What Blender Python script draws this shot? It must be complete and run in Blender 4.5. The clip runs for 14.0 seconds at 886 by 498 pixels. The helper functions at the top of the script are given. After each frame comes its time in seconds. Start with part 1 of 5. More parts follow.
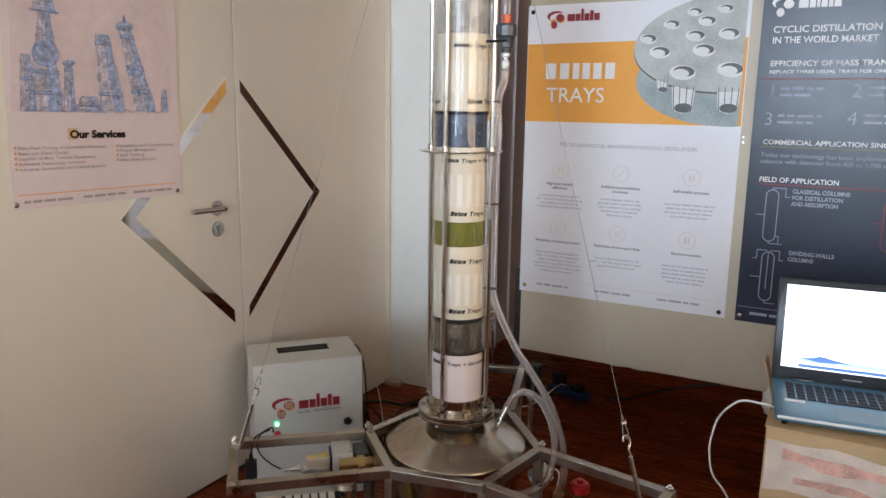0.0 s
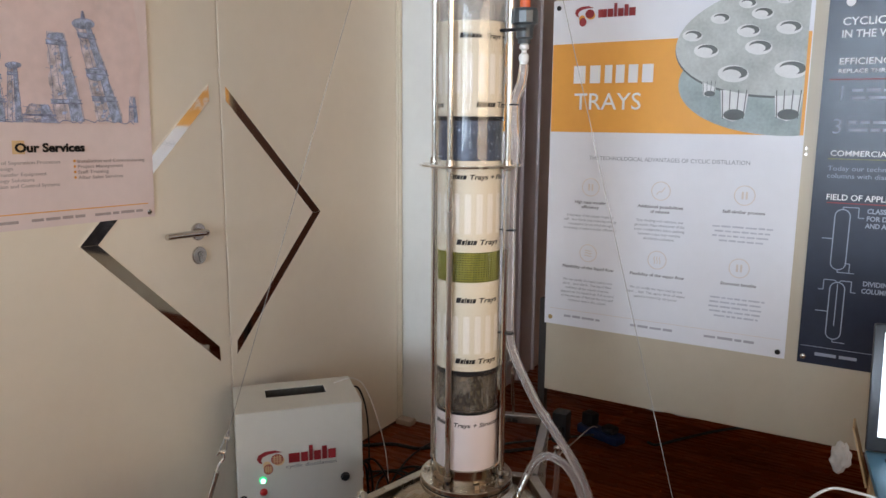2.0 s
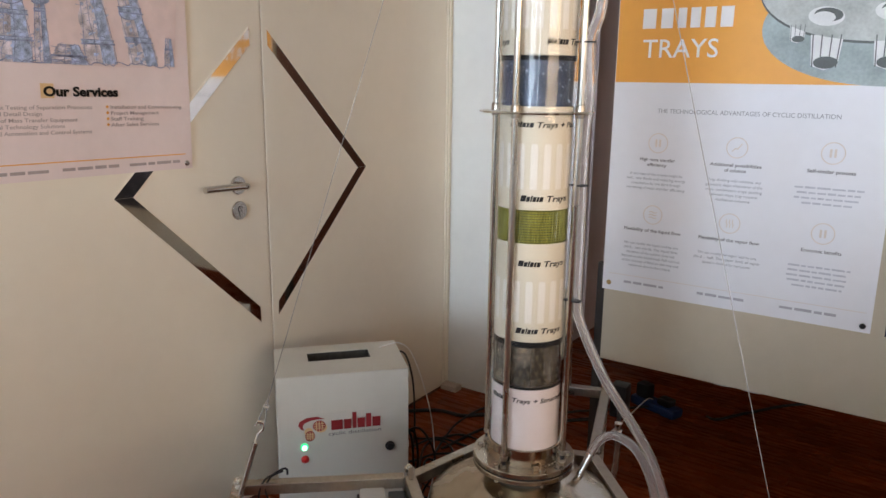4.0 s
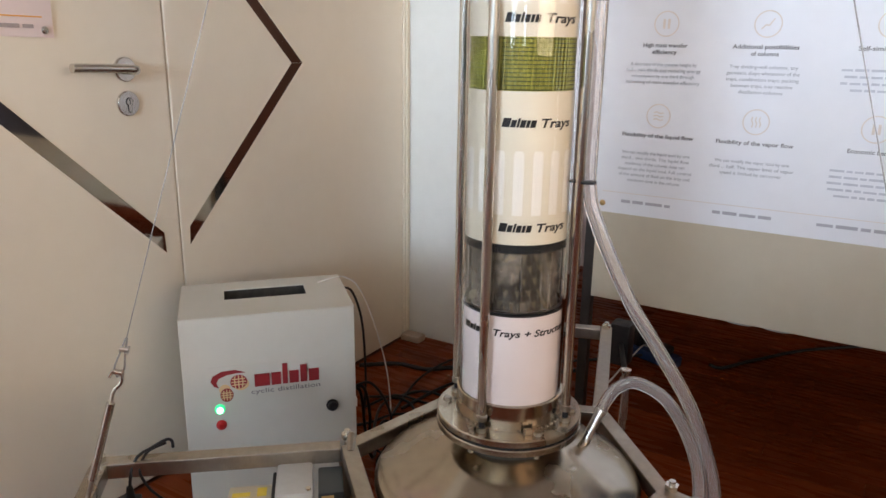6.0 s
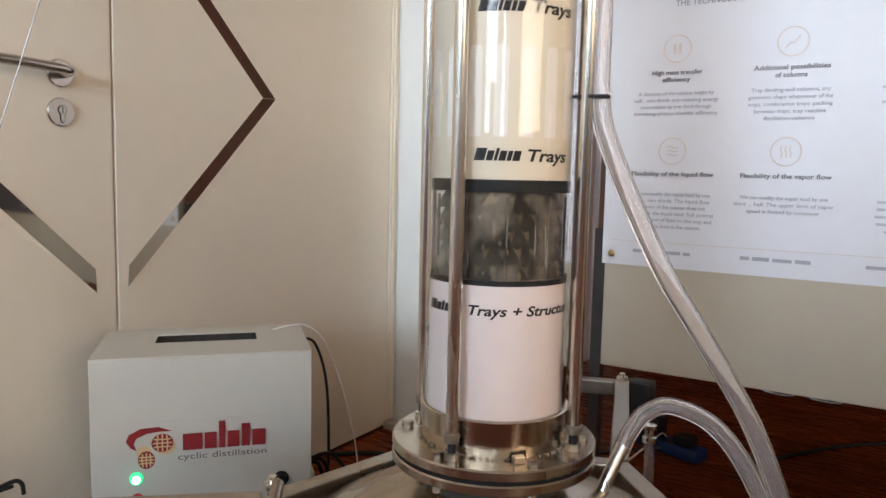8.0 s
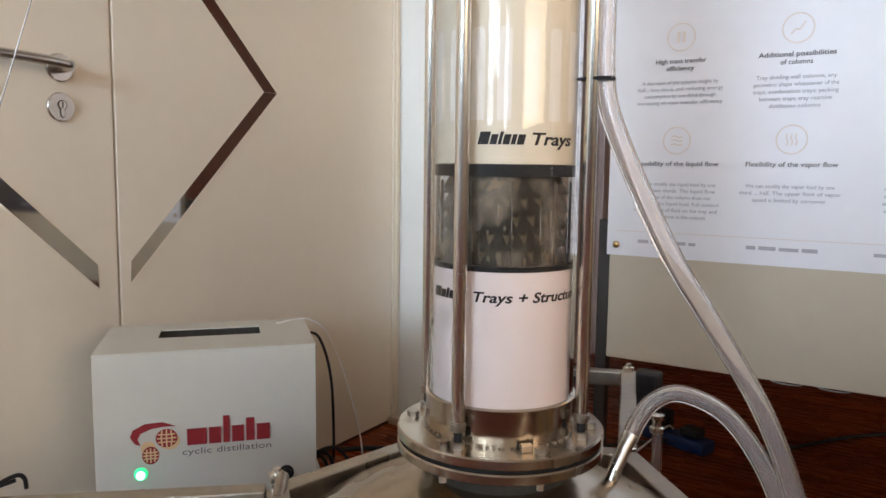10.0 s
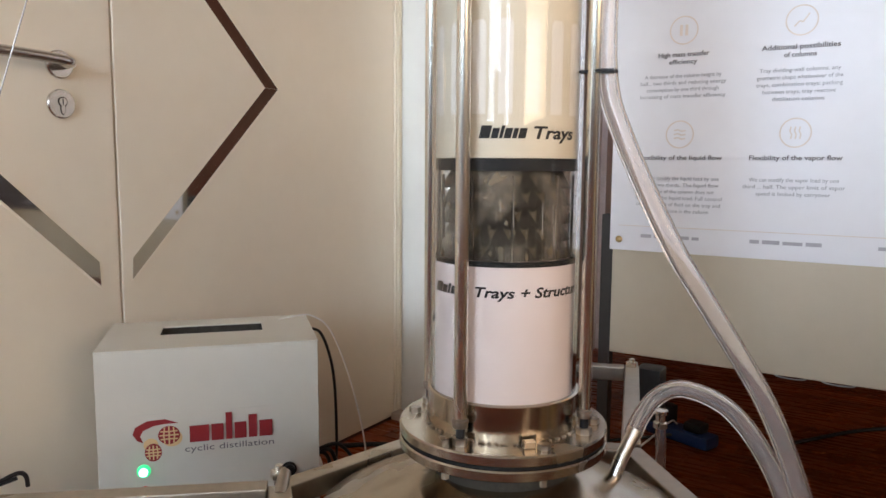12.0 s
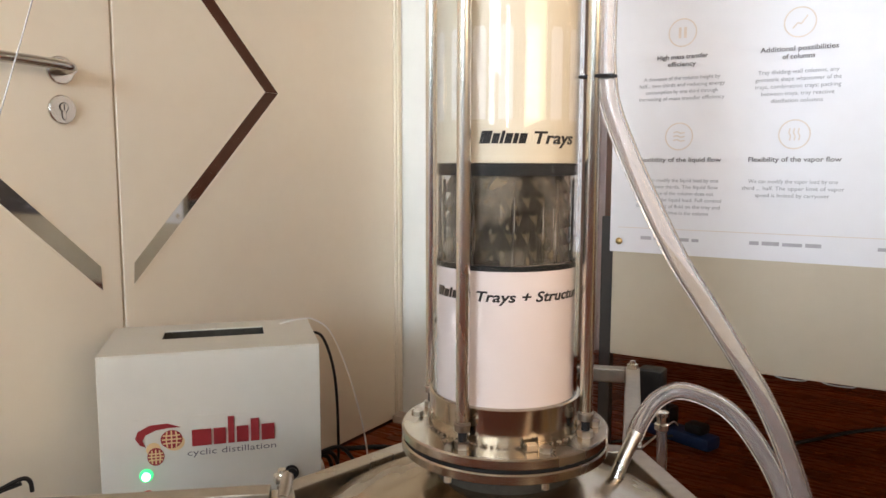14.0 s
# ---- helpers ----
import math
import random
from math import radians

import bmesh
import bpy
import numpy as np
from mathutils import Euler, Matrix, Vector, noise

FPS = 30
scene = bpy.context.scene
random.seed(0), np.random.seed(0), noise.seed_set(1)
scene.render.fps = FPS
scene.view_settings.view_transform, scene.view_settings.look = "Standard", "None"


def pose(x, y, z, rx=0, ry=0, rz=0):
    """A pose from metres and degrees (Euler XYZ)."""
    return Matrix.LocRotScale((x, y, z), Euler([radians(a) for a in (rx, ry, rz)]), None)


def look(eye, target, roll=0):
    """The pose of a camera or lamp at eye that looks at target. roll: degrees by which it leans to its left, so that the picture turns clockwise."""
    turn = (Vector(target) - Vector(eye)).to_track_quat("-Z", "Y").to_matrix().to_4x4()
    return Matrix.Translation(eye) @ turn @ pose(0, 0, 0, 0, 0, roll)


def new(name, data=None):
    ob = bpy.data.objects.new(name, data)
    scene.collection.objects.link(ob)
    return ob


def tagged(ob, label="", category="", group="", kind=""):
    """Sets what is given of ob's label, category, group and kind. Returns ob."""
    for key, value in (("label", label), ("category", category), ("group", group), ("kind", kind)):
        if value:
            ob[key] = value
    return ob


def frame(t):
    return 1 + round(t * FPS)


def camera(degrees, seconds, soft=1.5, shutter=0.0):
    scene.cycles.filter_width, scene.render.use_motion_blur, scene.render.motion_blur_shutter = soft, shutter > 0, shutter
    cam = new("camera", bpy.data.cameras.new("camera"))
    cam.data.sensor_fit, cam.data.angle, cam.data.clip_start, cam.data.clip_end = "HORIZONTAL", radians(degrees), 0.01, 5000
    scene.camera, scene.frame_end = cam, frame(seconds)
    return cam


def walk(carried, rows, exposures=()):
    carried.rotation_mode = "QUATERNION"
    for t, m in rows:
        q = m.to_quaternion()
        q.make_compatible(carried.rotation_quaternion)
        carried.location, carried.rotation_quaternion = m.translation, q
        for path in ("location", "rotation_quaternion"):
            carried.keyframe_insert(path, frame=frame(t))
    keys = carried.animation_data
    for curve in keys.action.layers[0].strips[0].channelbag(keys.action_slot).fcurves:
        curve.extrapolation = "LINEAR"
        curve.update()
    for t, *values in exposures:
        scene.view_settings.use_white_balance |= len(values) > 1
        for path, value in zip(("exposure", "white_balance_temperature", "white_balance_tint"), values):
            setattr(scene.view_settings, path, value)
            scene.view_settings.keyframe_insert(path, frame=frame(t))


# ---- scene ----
cam = camera(61.7, 14.0)
PATH = [
    (0, (-0.176, 0.218, 1.421), (-1.108, 1.945, 1.036), 0.8),
    (0.5, (-0.233, 0.273, 1.414), (-1.154, 2.006, 1.03), 0.5),
    (1, (-0.247, 0.359, 1.405), (-1.186, 2.09, 1.053), 0.3),
    (1.5, (-0.285, 0.468, 1.414), (-1.241, 2.19, 1.066), 0.4),
    (2, (-0.301, 0.549, 1.397), (-1.302, 2.246, 1.052), 0.4),
    (2.5, (-0.302, 0.596, 1.402), (-1.361, 2.25, 1.025), 0.3),
    (3, (-0.321, 0.608, 1.391), (-1.407, 2.24, 0.997), 0.5),
    (3.2, (-0.334, 0.609, 1.39), (-1.423, 2.238, 0.99), 0.5),
    (5.3, (-0.563, 0.88, 1.239), (-1.603, 2.495, 0.683), 1.2),
    (5.5, (-0.582, 0.923, 1.215), (-1.607, 2.546, 0.652), 0.9),
    (6, (-0.634, 1.044, 1.119), (-1.625, 2.694, 0.576), 0.8),
    (6.5, (-0.684, 1.155, 1.012), (-1.689, 2.832, 0.592), 0.3),
    (7, (-0.713, 1.22, 0.932), (-1.74, 2.905, 0.606), 0.5),
    (7.5, (-0.714, 1.264, 0.889), (-1.752, 2.956, 0.641), 0.9),
    (8, (-0.714, 1.272, 0.872), (-1.751, 2.969, 0.665), 1.3),
    (10.5, (-0.72, 1.282, 0.861), (-1.768, 2.971, 0.641), 0.5),
    (11, (-0.718, 1.283, 0.861), (-1.77, 2.969, 0.637), 0.4),
    (11.5, (-0.718, 1.282, 0.861), (-1.769, 2.969, 0.637), 0.3),
    (12, (-0.721, 1.285, 0.86), (-1.771, 2.972, 0.633), 0.4),
    (12.5, (-0.726, 1.285, 0.859), (-1.777, 2.971, 0.628), 0.5),
    (13, (-0.724, 1.28, 0.865), (-1.777, 2.964, 0.63), 0.5),
    (13.5, (-0.721, 1.278, 0.866), (-1.77, 2.966, 0.637), 0.3),
    (14, (-0.72, 1.281, 0.863), (-1.77, 2.968, 0.641), 0.1),
]
walk(cam, [(t, look(eye, target, roll)) for t, eye, target, roll in PATH], [(0, -0.17, 6450, 16), (3.2, -0.19, 6500, 16), (5.3, 0.17, 6450, 16), (7.5, 0.22, 6400, 15), (11, 0.21, 6400, 15), (11.5, 0.21, 6450, 15), (12.5, 0.35, 6600, 16), (14, 0.52, 6900, 15)])

# ---- world and light ----
world = bpy.data.worlds.new("sky")
scene.world = world
world.use_nodes = True
wn = world.node_tree
sky = wn.nodes.new("ShaderNodeTexSky")
sky.sky_type, sky.sun_disc = "NISHITA", False
sky.sun_elevation, sky.sun_rotation = radians(40), radians(120)
wn.links.new(sky.outputs[0], wn.nodes["Background"].inputs[0])
wn.nodes["Background"].inputs[1].default_value = 0.12


def window_light(name, x0, x1, y, z0, z1, watts, colour):
    lamp = bpy.data.lights.new(name, "AREA")
    lamp.shape, lamp.size, lamp.size_y = "RECTANGLE", x1 - x0, z1 - z0
    lamp.energy, lamp.color = watts, colour
    ob = new(name, lamp)
    ob.matrix_world = look(((x0 + x1) / 2, y, (z0 + z1) / 2), ((x0 + x1) / 2, y + 1, (z0 + z1) / 2))
    return ob


def side_light(name, y0, y1, x, z0, z1, watts, colour):
    ob = window_light(name, y0, y1, 0, z0, z1, watts, colour)
    ob.matrix_world = look((x, (y0 + y1) / 2, (z0 + z1) / 2), (x - 1, (y0 + y1) / 2, (z0 + z1) / 2))
    return ob


WINDOWS = [(-1.2, 1.0), (2.05, 2.85)]
SILL, LINTEL, SOUTH, EAST = 1.0, 2.70, -5.0, 5.0
SIDE = (-2.8, 1.4, 0.95, 2.6)
for (wx0, wx1), watts in zip(WINDOWS, (236, 60)):
    window_light("window_daylight", wx0 + 0.02, wx1 - 0.02, SOUTH - 0.19, SILL + 0.02, LINTEL - 0.02, watts, (0.67, 0.845, 1.0))
# added warm fill from the unseen east side, stands in for bounced light
side_light("side_window_daylight", SIDE[0], SIDE[1], EAST - 0.02, SIDE[2], SIDE[3], 160, (1.0, 0.77, 0.51))

# ---- materials ----


def material(name, colour, rough=0.5, metal=0.0, vary=0.12, scale=8.0, bump=0.0, bump_scale=60.0, stretch=(1, 1, 1), coat=0.0, per_object=0.0, rough_vary=0.0):
    m = bpy.data.materials.new(name)
    m.use_nodes = True
    t = m.node_tree
    b = t.nodes["Principled BSDF"]
    b.inputs["Roughness"].default_value, b.inputs["Metallic"].default_value = rough, metal
    b.inputs["Coat Weight"].default_value = coat
    b.inputs["Specular IOR Level"].default_value = 0.09 if name.startswith(("red_brown", "dark_wood")) else 0.5
    b.inputs["Coat Roughness"].default_value = 0.12
    co = t.nodes.new("ShaderNodeTexCoord")
    mp = t.nodes.new("ShaderNodeMapping")
    mp.inputs["Scale"].default_value = stretch
    t.links.new(co.outputs["Object"], mp.inputs[0])
    big, fine = t.nodes.new("ShaderNodeTexNoise"), t.nodes.new("ShaderNodeTexNoise")
    big.inputs["Scale"].default_value, fine.inputs["Scale"].default_value = scale, scale * 9
    big.inputs["Detail"].default_value = fine.inputs["Detail"].default_value = 4
    for n in (big, fine):
        t.links.new(mp.outputs[0], n.inputs["Vector"])
    add = t.nodes.new("ShaderNodeMath")
    add.operation = "MULTIPLY_ADD"
    t.links.new(fine.outputs[0], add.inputs[0])
    add.inputs[1].default_value = 0.5
    t.links.new(big.outputs[0], add.inputs[2])
    ramp = t.nodes.new("ShaderNodeMapRange")
    ramp.inputs["From Min"].default_value, ramp.inputs["From Max"].default_value = 0.45, 1.05
    ramp.inputs["To Min"].default_value, ramp.inputs["To Max"].default_value = 1 - vary, 1 + vary
    t.links.new(add.outputs[0], ramp.inputs[0])
    out = ramp.outputs[0]
    if per_object:
        info = t.nodes.new("ShaderNodeObjectInfo")
        r2 = t.nodes.new("ShaderNodeMapRange")
        r2.inputs["To Min"].default_value, r2.inputs["To Max"].default_value = 1 - per_object, 1 + per_object
        t.links.new(info.outputs["Random"], r2.inputs[0])
        mul = t.nodes.new("ShaderNodeMath")
        mul.operation = "MULTIPLY"
        t.links.new(out, mul.inputs[0])
        t.links.new(r2.outputs[0], mul.inputs[1])
        out = mul.outputs[0]
    sc = t.nodes.new("ShaderNodeVectorMath")
    sc.operation = "SCALE"
    sc.inputs[0].default_value = colour
    t.links.new(out, sc.inputs["Scale"])
    t.links.new(sc.outputs[0], b.inputs["Base Color"])
    if rough_vary:
        rr = t.nodes.new("ShaderNodeMapRange")
        rr.inputs["From Min"].default_value, rr.inputs["From Max"].default_value = 0.3, 0.7
        rr.inputs["To Min"].default_value, rr.inputs["To Max"].default_value = max(rough - rough_vary, 0.02), rough + rough_vary
        t.links.new(big.outputs[0], rr.inputs[0])
        t.links.new(rr.outputs[0], b.inputs["Roughness"])
    if bump:
        bn = t.nodes.new("ShaderNodeTexNoise")
        bn.inputs["Scale"].default_value = bump_scale
        t.links.new(mp.outputs[0], bn.inputs["Vector"])
        bp = t.nodes.new("ShaderNodeBump")
        bp.inputs["Strength"].default_value, bp.inputs["Distance"].default_value = bump, 0.002
        t.links.new(bn.outputs[0], bp.inputs["Height"])
        t.links.new(bp.outputs[0], b.inputs["Normal"])
    return m


def clear(name, colour, rough=0.0, ior=1.45):
    m = bpy.data.materials.new(name)
    m.use_nodes = True
    b = m.node_tree.nodes["Principled BSDF"]
    b.inputs["Base Color"].default_value = (*colour, 1)
    b.inputs["Transmission Weight"].default_value, b.inputs["Roughness"].default_value, b.inputs["IOR"].default_value = 1, rough, ior
    return m


def glowing(name, colour, strength):
    m = bpy.data.materials.new(name)
    m.use_nodes = True
    b = m.node_tree.nodes["Principled BSDF"]
    b.inputs["Base Color"].default_value = b.inputs["Emission Color"].default_value = (*colour, 1)
    b.inputs["Emission Strength"].default_value = strength
    return m


CREAM = material("cream_lacquer", (0.80, 0.73, 0.60), 0.38, vary=0.03, scale=2.5, bump=0.03, bump_scale=140)
TAN = material("tan_wall_paint", (0.26, 0.20, 0.15), 0.7, vary=0.06, scale=3, bump=0.1, bump_scale=160)
WALL = material("white_wall_paint", (0.80, 0.81, 0.77), 0.7, vary=0.04, scale=3, bump=0.15, bump_scale=180)
MAUVE = material("mauve_wall_paint", (0.50, 0.41, 0.37), 0.5, vary=0.05, scale=3, bump=0.1, bump_scale=120)
TRIMWOOD = material("brown_trim", (0.40, 0.30, 0.26), 0.4, vary=0.1, scale=6)
CEIL = material("ceiling_paint", (0.60, 0.54, 0.47), 0.7, vary=0.03, scale=2)
WOOD = material("red_brown_parquet", (0.150, 0.028, 0.0062), 0.28, vary=0.18, scale=5, stretch=(1, 9, 9), per_object=0.25, bump=0.05, bump_scale=40, rough_vary=0.08)
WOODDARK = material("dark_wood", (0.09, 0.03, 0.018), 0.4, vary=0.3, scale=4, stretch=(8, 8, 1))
STEEL = material("brushed_stainless", (0.46, 0.40, 0.325), 0.22, 1.0, vary=0.16, scale=7, rough_vary=0.1, bump=0.03, bump_scale=220)
COLLAR = material("bright_rolled_stainless", (0.52, 0.46, 0.38), 0.19, 1.0, vary=0.2, scale=9, stretch=(1, 1, 0.3), rough_vary=0.05)
STEELROD = material("polished_stainless", (0.78, 0.76, 0.70), 0.27, 1.0, vary=0.12, scale=10, stretch=(1, 1, 0.2), rough_vary=0.06)
STEELDULL = material("dull_stainless", (0.40, 0.355, 0.30), 0.33, 1.0, vary=0.22, scale=9, rough_vary=0.12, bump=0.08, bump_scale=90)
CHROME = material("mirror_strip", (0.72, 0.70, 0.67), 0.05, 1.0, vary=0.04, scale=3)
SATIN = material("satin_nickel", (0.60, 0.57, 0.53), 0.25, 1.0, vary=0.06, scale=20)
BRASS = material("brass", (0.50, 0.36, 0.17), 0.38, 1.0, vary=0.15, scale=25)
IVORY = material("ivory_label_paper", (0.56, 0.485, 0.37), 0.6, vary=0.04, scale=9)
SLOT = material("pale_printed_bar", (0.64, 0.585, 0.515), 0.6, vary=0.05, scale=14)
PINKWHITE = material("pale_pink_paper", (0.64, 0.54, 0.51), 0.6, vary=0.03, scale=9)
POSTER = material("white_satin_poster", (0.79, 0.80, 0.84), 0.42, vary=0.03, scale=3, bump=0.03, bump_scale=7)
ORANGE = material("orange_print", (0.80, 0.36, 0.045), 0.42, vary=0.05, scale=4)
PRINTWHITE = material("white_print", (0.85, 0.85, 0.86), 0.5, vary=0.02)
PRINTGREY = material("grey_print", (0.30, 0.305, 0.34), 0.6, vary=0.1, scale=80)
PRINTWARM = material("warm_grey_print", (0.38, 0.32, 0.31), 0.6, vary=0.15, scale=80)
PRINTDARK = material("charcoal_print", (0.14, 0.13, 0.14), 0.6, vary=0.1, scale=80)
PRINTMID = material("mid_grey_print", (0.42, 0.42, 0.47), 0.6, vary=0.1, scale=80)
PRINTFAINT = material("faint_print", (0.54, 0.55, 0.61), 0.6, vary=0.1, scale=80)
PRINTBLACK = material("black_print", (0.012, 0.011, 0.012), 0.5, vary=0.1)
PRINTICON = material("pale_gold_print", (0.72, 0.64, 0.58), 0.6, vary=0.1, scale=30)
NAVY = material("dark_slate_poster", (0.013, 0.018, 0.038), 0.33, vary=0.3, scale=3)
PALELINE = material("pale_slate_print", (0.33, 0.36, 0.44), 0.5, vary=0.1)
REDPRINT = material("red_print", (0.28, 0.016, 0.020), 0.5, vary=0.1)
TRAYTOP = material("printed_tray_grey", (0.46, 0.49, 0.47), 0.5, vary=0.28, scale=12)
TRAYLOW = material("printed_tray_blue_grey", (0.33, 0.40, 0.40), 0.5, vary=0.3, scale=12)
TRAYDARK = material("printed_tray_shadow", (0.10, 0.115, 0.11), 0.5, vary=0.2, scale=20)
TRAYPALE = material("printed_tray_highlight", (0.74, 0.75, 0.74), 0.5, vary=0.1, scale=20)
PINKPOSTER = material("pinkish_matt_poster", (0.75, 0.635, 0.61), 0.6, vary=0.06, scale=4, bump=0.08, bump_scale=6)
SKETCHPINK = material("sketch_pink_wash", (0.71, 0.575, 0.55), 0.6, vary=0.16, scale=4)
SKETCHBLUE = material("sketch_blue_wash", (0.36, 0.44, 0.60), 0.6, vary=0.75, scale=60)
SKETCHLINE = material("sketch_ink_line", (0.25, 0.28, 0.42), 0.6, vary=0.7, scale=50)
SKETCHPALE = material("sketch_pale_blue", (0.57, 0.52, 0.55), 0.6, vary=0.7, scale=45)
BOARD = material("beige_board", (0.50, 0.44, 0.335), 0.45, vary=0.05, scale=2.5, bump=0.05, bump_scale=60)
BOXWHITE = material("white_powder_coat", (0.62, 0.60, 0.53), 0.4, vary=0.03, scale=4, bump=0.06, bump_scale=300)
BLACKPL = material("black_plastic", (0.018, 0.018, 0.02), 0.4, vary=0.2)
DARKRUB = material("black_rubber", (0.012, 0.012, 0.013), 0.6, vary=0.2)
GREYPVC = material("dark_grey_pvc", (0.06, 0.072, 0.078), 0.35, vary=0.15)
ORANGEPL = material("orange_red_plastic", (0.75, 0.13, 0.04), 0.4, vary=0.1)
REDPL = material("red_plastic", (0.55, 0.02, 0.02), 0.35, vary=0.1)
WHITEPL = material("white_plastic", (0.78, 0.77, 0.74), 0.4, vary=0.05)
GREYMETAL = material("cast_aluminium", (0.55, 0.54, 0.51), 0.42, 0.85, vary=0.15, scale=18, bump=0.2, bump_scale=160)
GREYBODY = material("grey_enamel", (0.50, 0.50, 0.48), 0.45, vary=0.08, scale=12)
OCHRE = material("ochre_print", (0.72, 0.50, 0.26), 0.6, vary=0.08)
YELLOW = material("yellow_sticker", (0.78, 0.58, 0.06), 0.5, vary=0.08)
BLUEPL = material("blue_plastic", (0.008, 0.028, 0.10), 0.4, vary=0.2)
KRAFT = material("kraft_cardboard", (0.56, 0.38, 0.20), 0.75, vary=0.1, scale=10, bump=0.1, bump_scale=50, stretch=(1, 1, 5))
TAPEWHITE = material("white_parcel_tape", (0.76, 0.66, 0.56), 0.25, vary=0.16, scale=24, bump=0.25, bump_scale=40)
TAPERED = material("red_parcel_print", (0.72, 0.42, 0.33), 0.35, vary=0.4, scale=22)
LAPBLUE = material("silver_blue_laptop_shell", (0.07, 0.20, 0.29), 0.34, 0.2, vary=0.04)
LAPDARK = material("laptop_bezel", (0.012, 0.013, 0.015), 0.3, vary=0.1)
LAPKEY = material("laptop_key", (0.004, 0.008, 0.018), 0.7, vary=0.15)
WIRE = material("galvanised_wire", (0.33, 0.31, 0.29), 0.5, 0.7, vary=0.2, scale=90)
GREENPACK = material("green_mesh_packing", (0.21, 0.195, 0.022), 0.5, vary=0.45, scale=22, stretch=(3, 3, 0.5))
GREENDARK = material("green_mesh_wire", (0.055, 0.06, 0.012), 0.5, vary=0.3, scale=40)
BLUEPACK = material("dark_blue_packing", (0.045, 0.060, 0.095), 0.3, vary=0.7, scale=26)
WETRUN = material("wet_run_glint", (0.30, 0.29, 0.28), 0.12, vary=0.3, scale=60)
DROP = material("bubble_highlight", (0.42, 0.47, 0.56), 0.15, vary=0.3, scale=60)
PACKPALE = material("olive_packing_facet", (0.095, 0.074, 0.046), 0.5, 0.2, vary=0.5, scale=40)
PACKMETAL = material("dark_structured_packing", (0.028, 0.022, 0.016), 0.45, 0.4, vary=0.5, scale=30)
GLASS = clear("clear_glass", (0.94, 0.94, 0.93), ior=1.28)
HOSE = clear("clear_vinyl_hose", (0.97, 0.93, 0.91), 0.10, 1.22)
HOSE.node_tree.nodes["Principled BSDF"].inputs["Transmission Weight"].default_value = 0.94
for dull in (BLACKPL, DARKRUB, PRINTBLACK):
    dull.node_tree.nodes["Principled BSDF"].inputs["Specular IOR Level"].default_value = 0.2
WOOD.node_tree.nodes["Principled BSDF"].inputs["Specular IOR Level"].default_value = 0.07
GREENLED = glowing("green_pilot_light", (0.42, 1.0, 0.68), 3.2)
# near-black matte colour that stands in for shade in the slot and under the flange
DARKSHADE = material("matte_shade_dark", (0.035, 0.032, 0.026), 0.9, vary=0.4, scale=60)
# dim emission for the halo round the pilot light
GREENHALO = glowing("green_pilot_halo", (0.03, 0.62, 0.24), 0.9)
SCREEN = glowing("lit_laptop_screen", (0.86, 0.93, 1.0), 1.5)
SCREENBLUE = glowing("blue_screen_graph", (0.12, 0.26, 0.62), 0.6)
SCREENPALE = glowing("pale_screen_graph", (0.50, 0.66, 0.92), 0.9)


def misty(name, colour, low, high, scale):
    m = bpy.data.materials.new(name)
    m.use_nodes = True
    t = m.node_tree
    b = t.nodes["Principled BSDF"]
    b.inputs["Base Color"].default_value, b.inputs["Roughness"].default_value = (*colour, 1), 0.9
    co, n = t.nodes.new("ShaderNodeTexCoord"), t.nodes.new("ShaderNodeTexNoise")
    n.inputs["Scale"].default_value, n.inputs["Detail"].default_value = scale, 5
    t.links.new(co.outputs["Object"], n.inputs["Vector"])
    r = t.nodes.new("ShaderNodeMapRange")
    r.inputs["From Min"].default_value, r.inputs["From Max"].default_value = 0.47, 0.68
    r.inputs["To Min"].default_value, r.inputs["To Max"].default_value = low, high
    t.links.new(n.outputs[0], r.inputs[0])
    t.links.new(r.outputs[0], b.inputs["Alpha"])
    return m


MIST = misty("white_vapour_film", (0.30, 0.245, 0.185), 0.05, 0.62, 31)

# ---- builders ----


def part(name, bm, mat, parent=None, label="", smooth=False):
    me = bpy.data.meshes.new(name)
    bm.normal_update()
    bm.to_mesh(me)
    bm.free()
    if smooth:
        for p in me.polygons:
            p.use_smooth = True
        me.set_sharp_from_angle(angle=radians(38))
    me.materials.append(mat)
    ob = new(name, me)
    if parent is not None:
        ob.parent = parent
    if label:
        ob["label"] = label
    return ob


def empty(name, label, category, group="", kind="", at=(0, 0, 0)):
    ob = tagged(new(name), label, category, group, kind)
    ob.location = at
    return ob


def block(x0, x1, y0, y1, z0, z1, bevel=0.0, m=None, bm=None, segs=2):
    own = bmesh.new()
    bmesh.ops.create_cube(own, size=1, matrix=Matrix.Translation(((x0 + x1) / 2, (y0 + y1) / 2, (z0 + z1) / 2)) @ Matrix.Diagonal((x1 - x0, y1 - y0, z1 - z0, 1)))
    if bevel:
        bmesh.ops.bevel(own, geom=own.edges[:], offset=bevel, segments=segs, affect="EDGES", profile=0.6)
    if m is not None:
        own.transform(m)
    if bm is None:
        return own
    me = bpy.data.meshes.new("tmp")
    own.to_mesh(me)
    own.free()
    bm.from_mesh(me)
    bpy.data.meshes.remove(me)
    return bm


def rod(a, b, r, segs=20, r2=None, bm=None, cap=True):
    bm = bm or bmesh.new()
    a, b = Vector(a), Vector(b)
    q = (b - a).to_track_quat("Z", "Y").to_matrix().to_4x4()
    bmesh.ops.create_cone(bm, cap_ends=cap, segments=segs, radius1=r, radius2=r if r2 is None else r2, depth=(b - a).length, matrix=Matrix.Translation((a + b) / 2) @ q)
    return bm


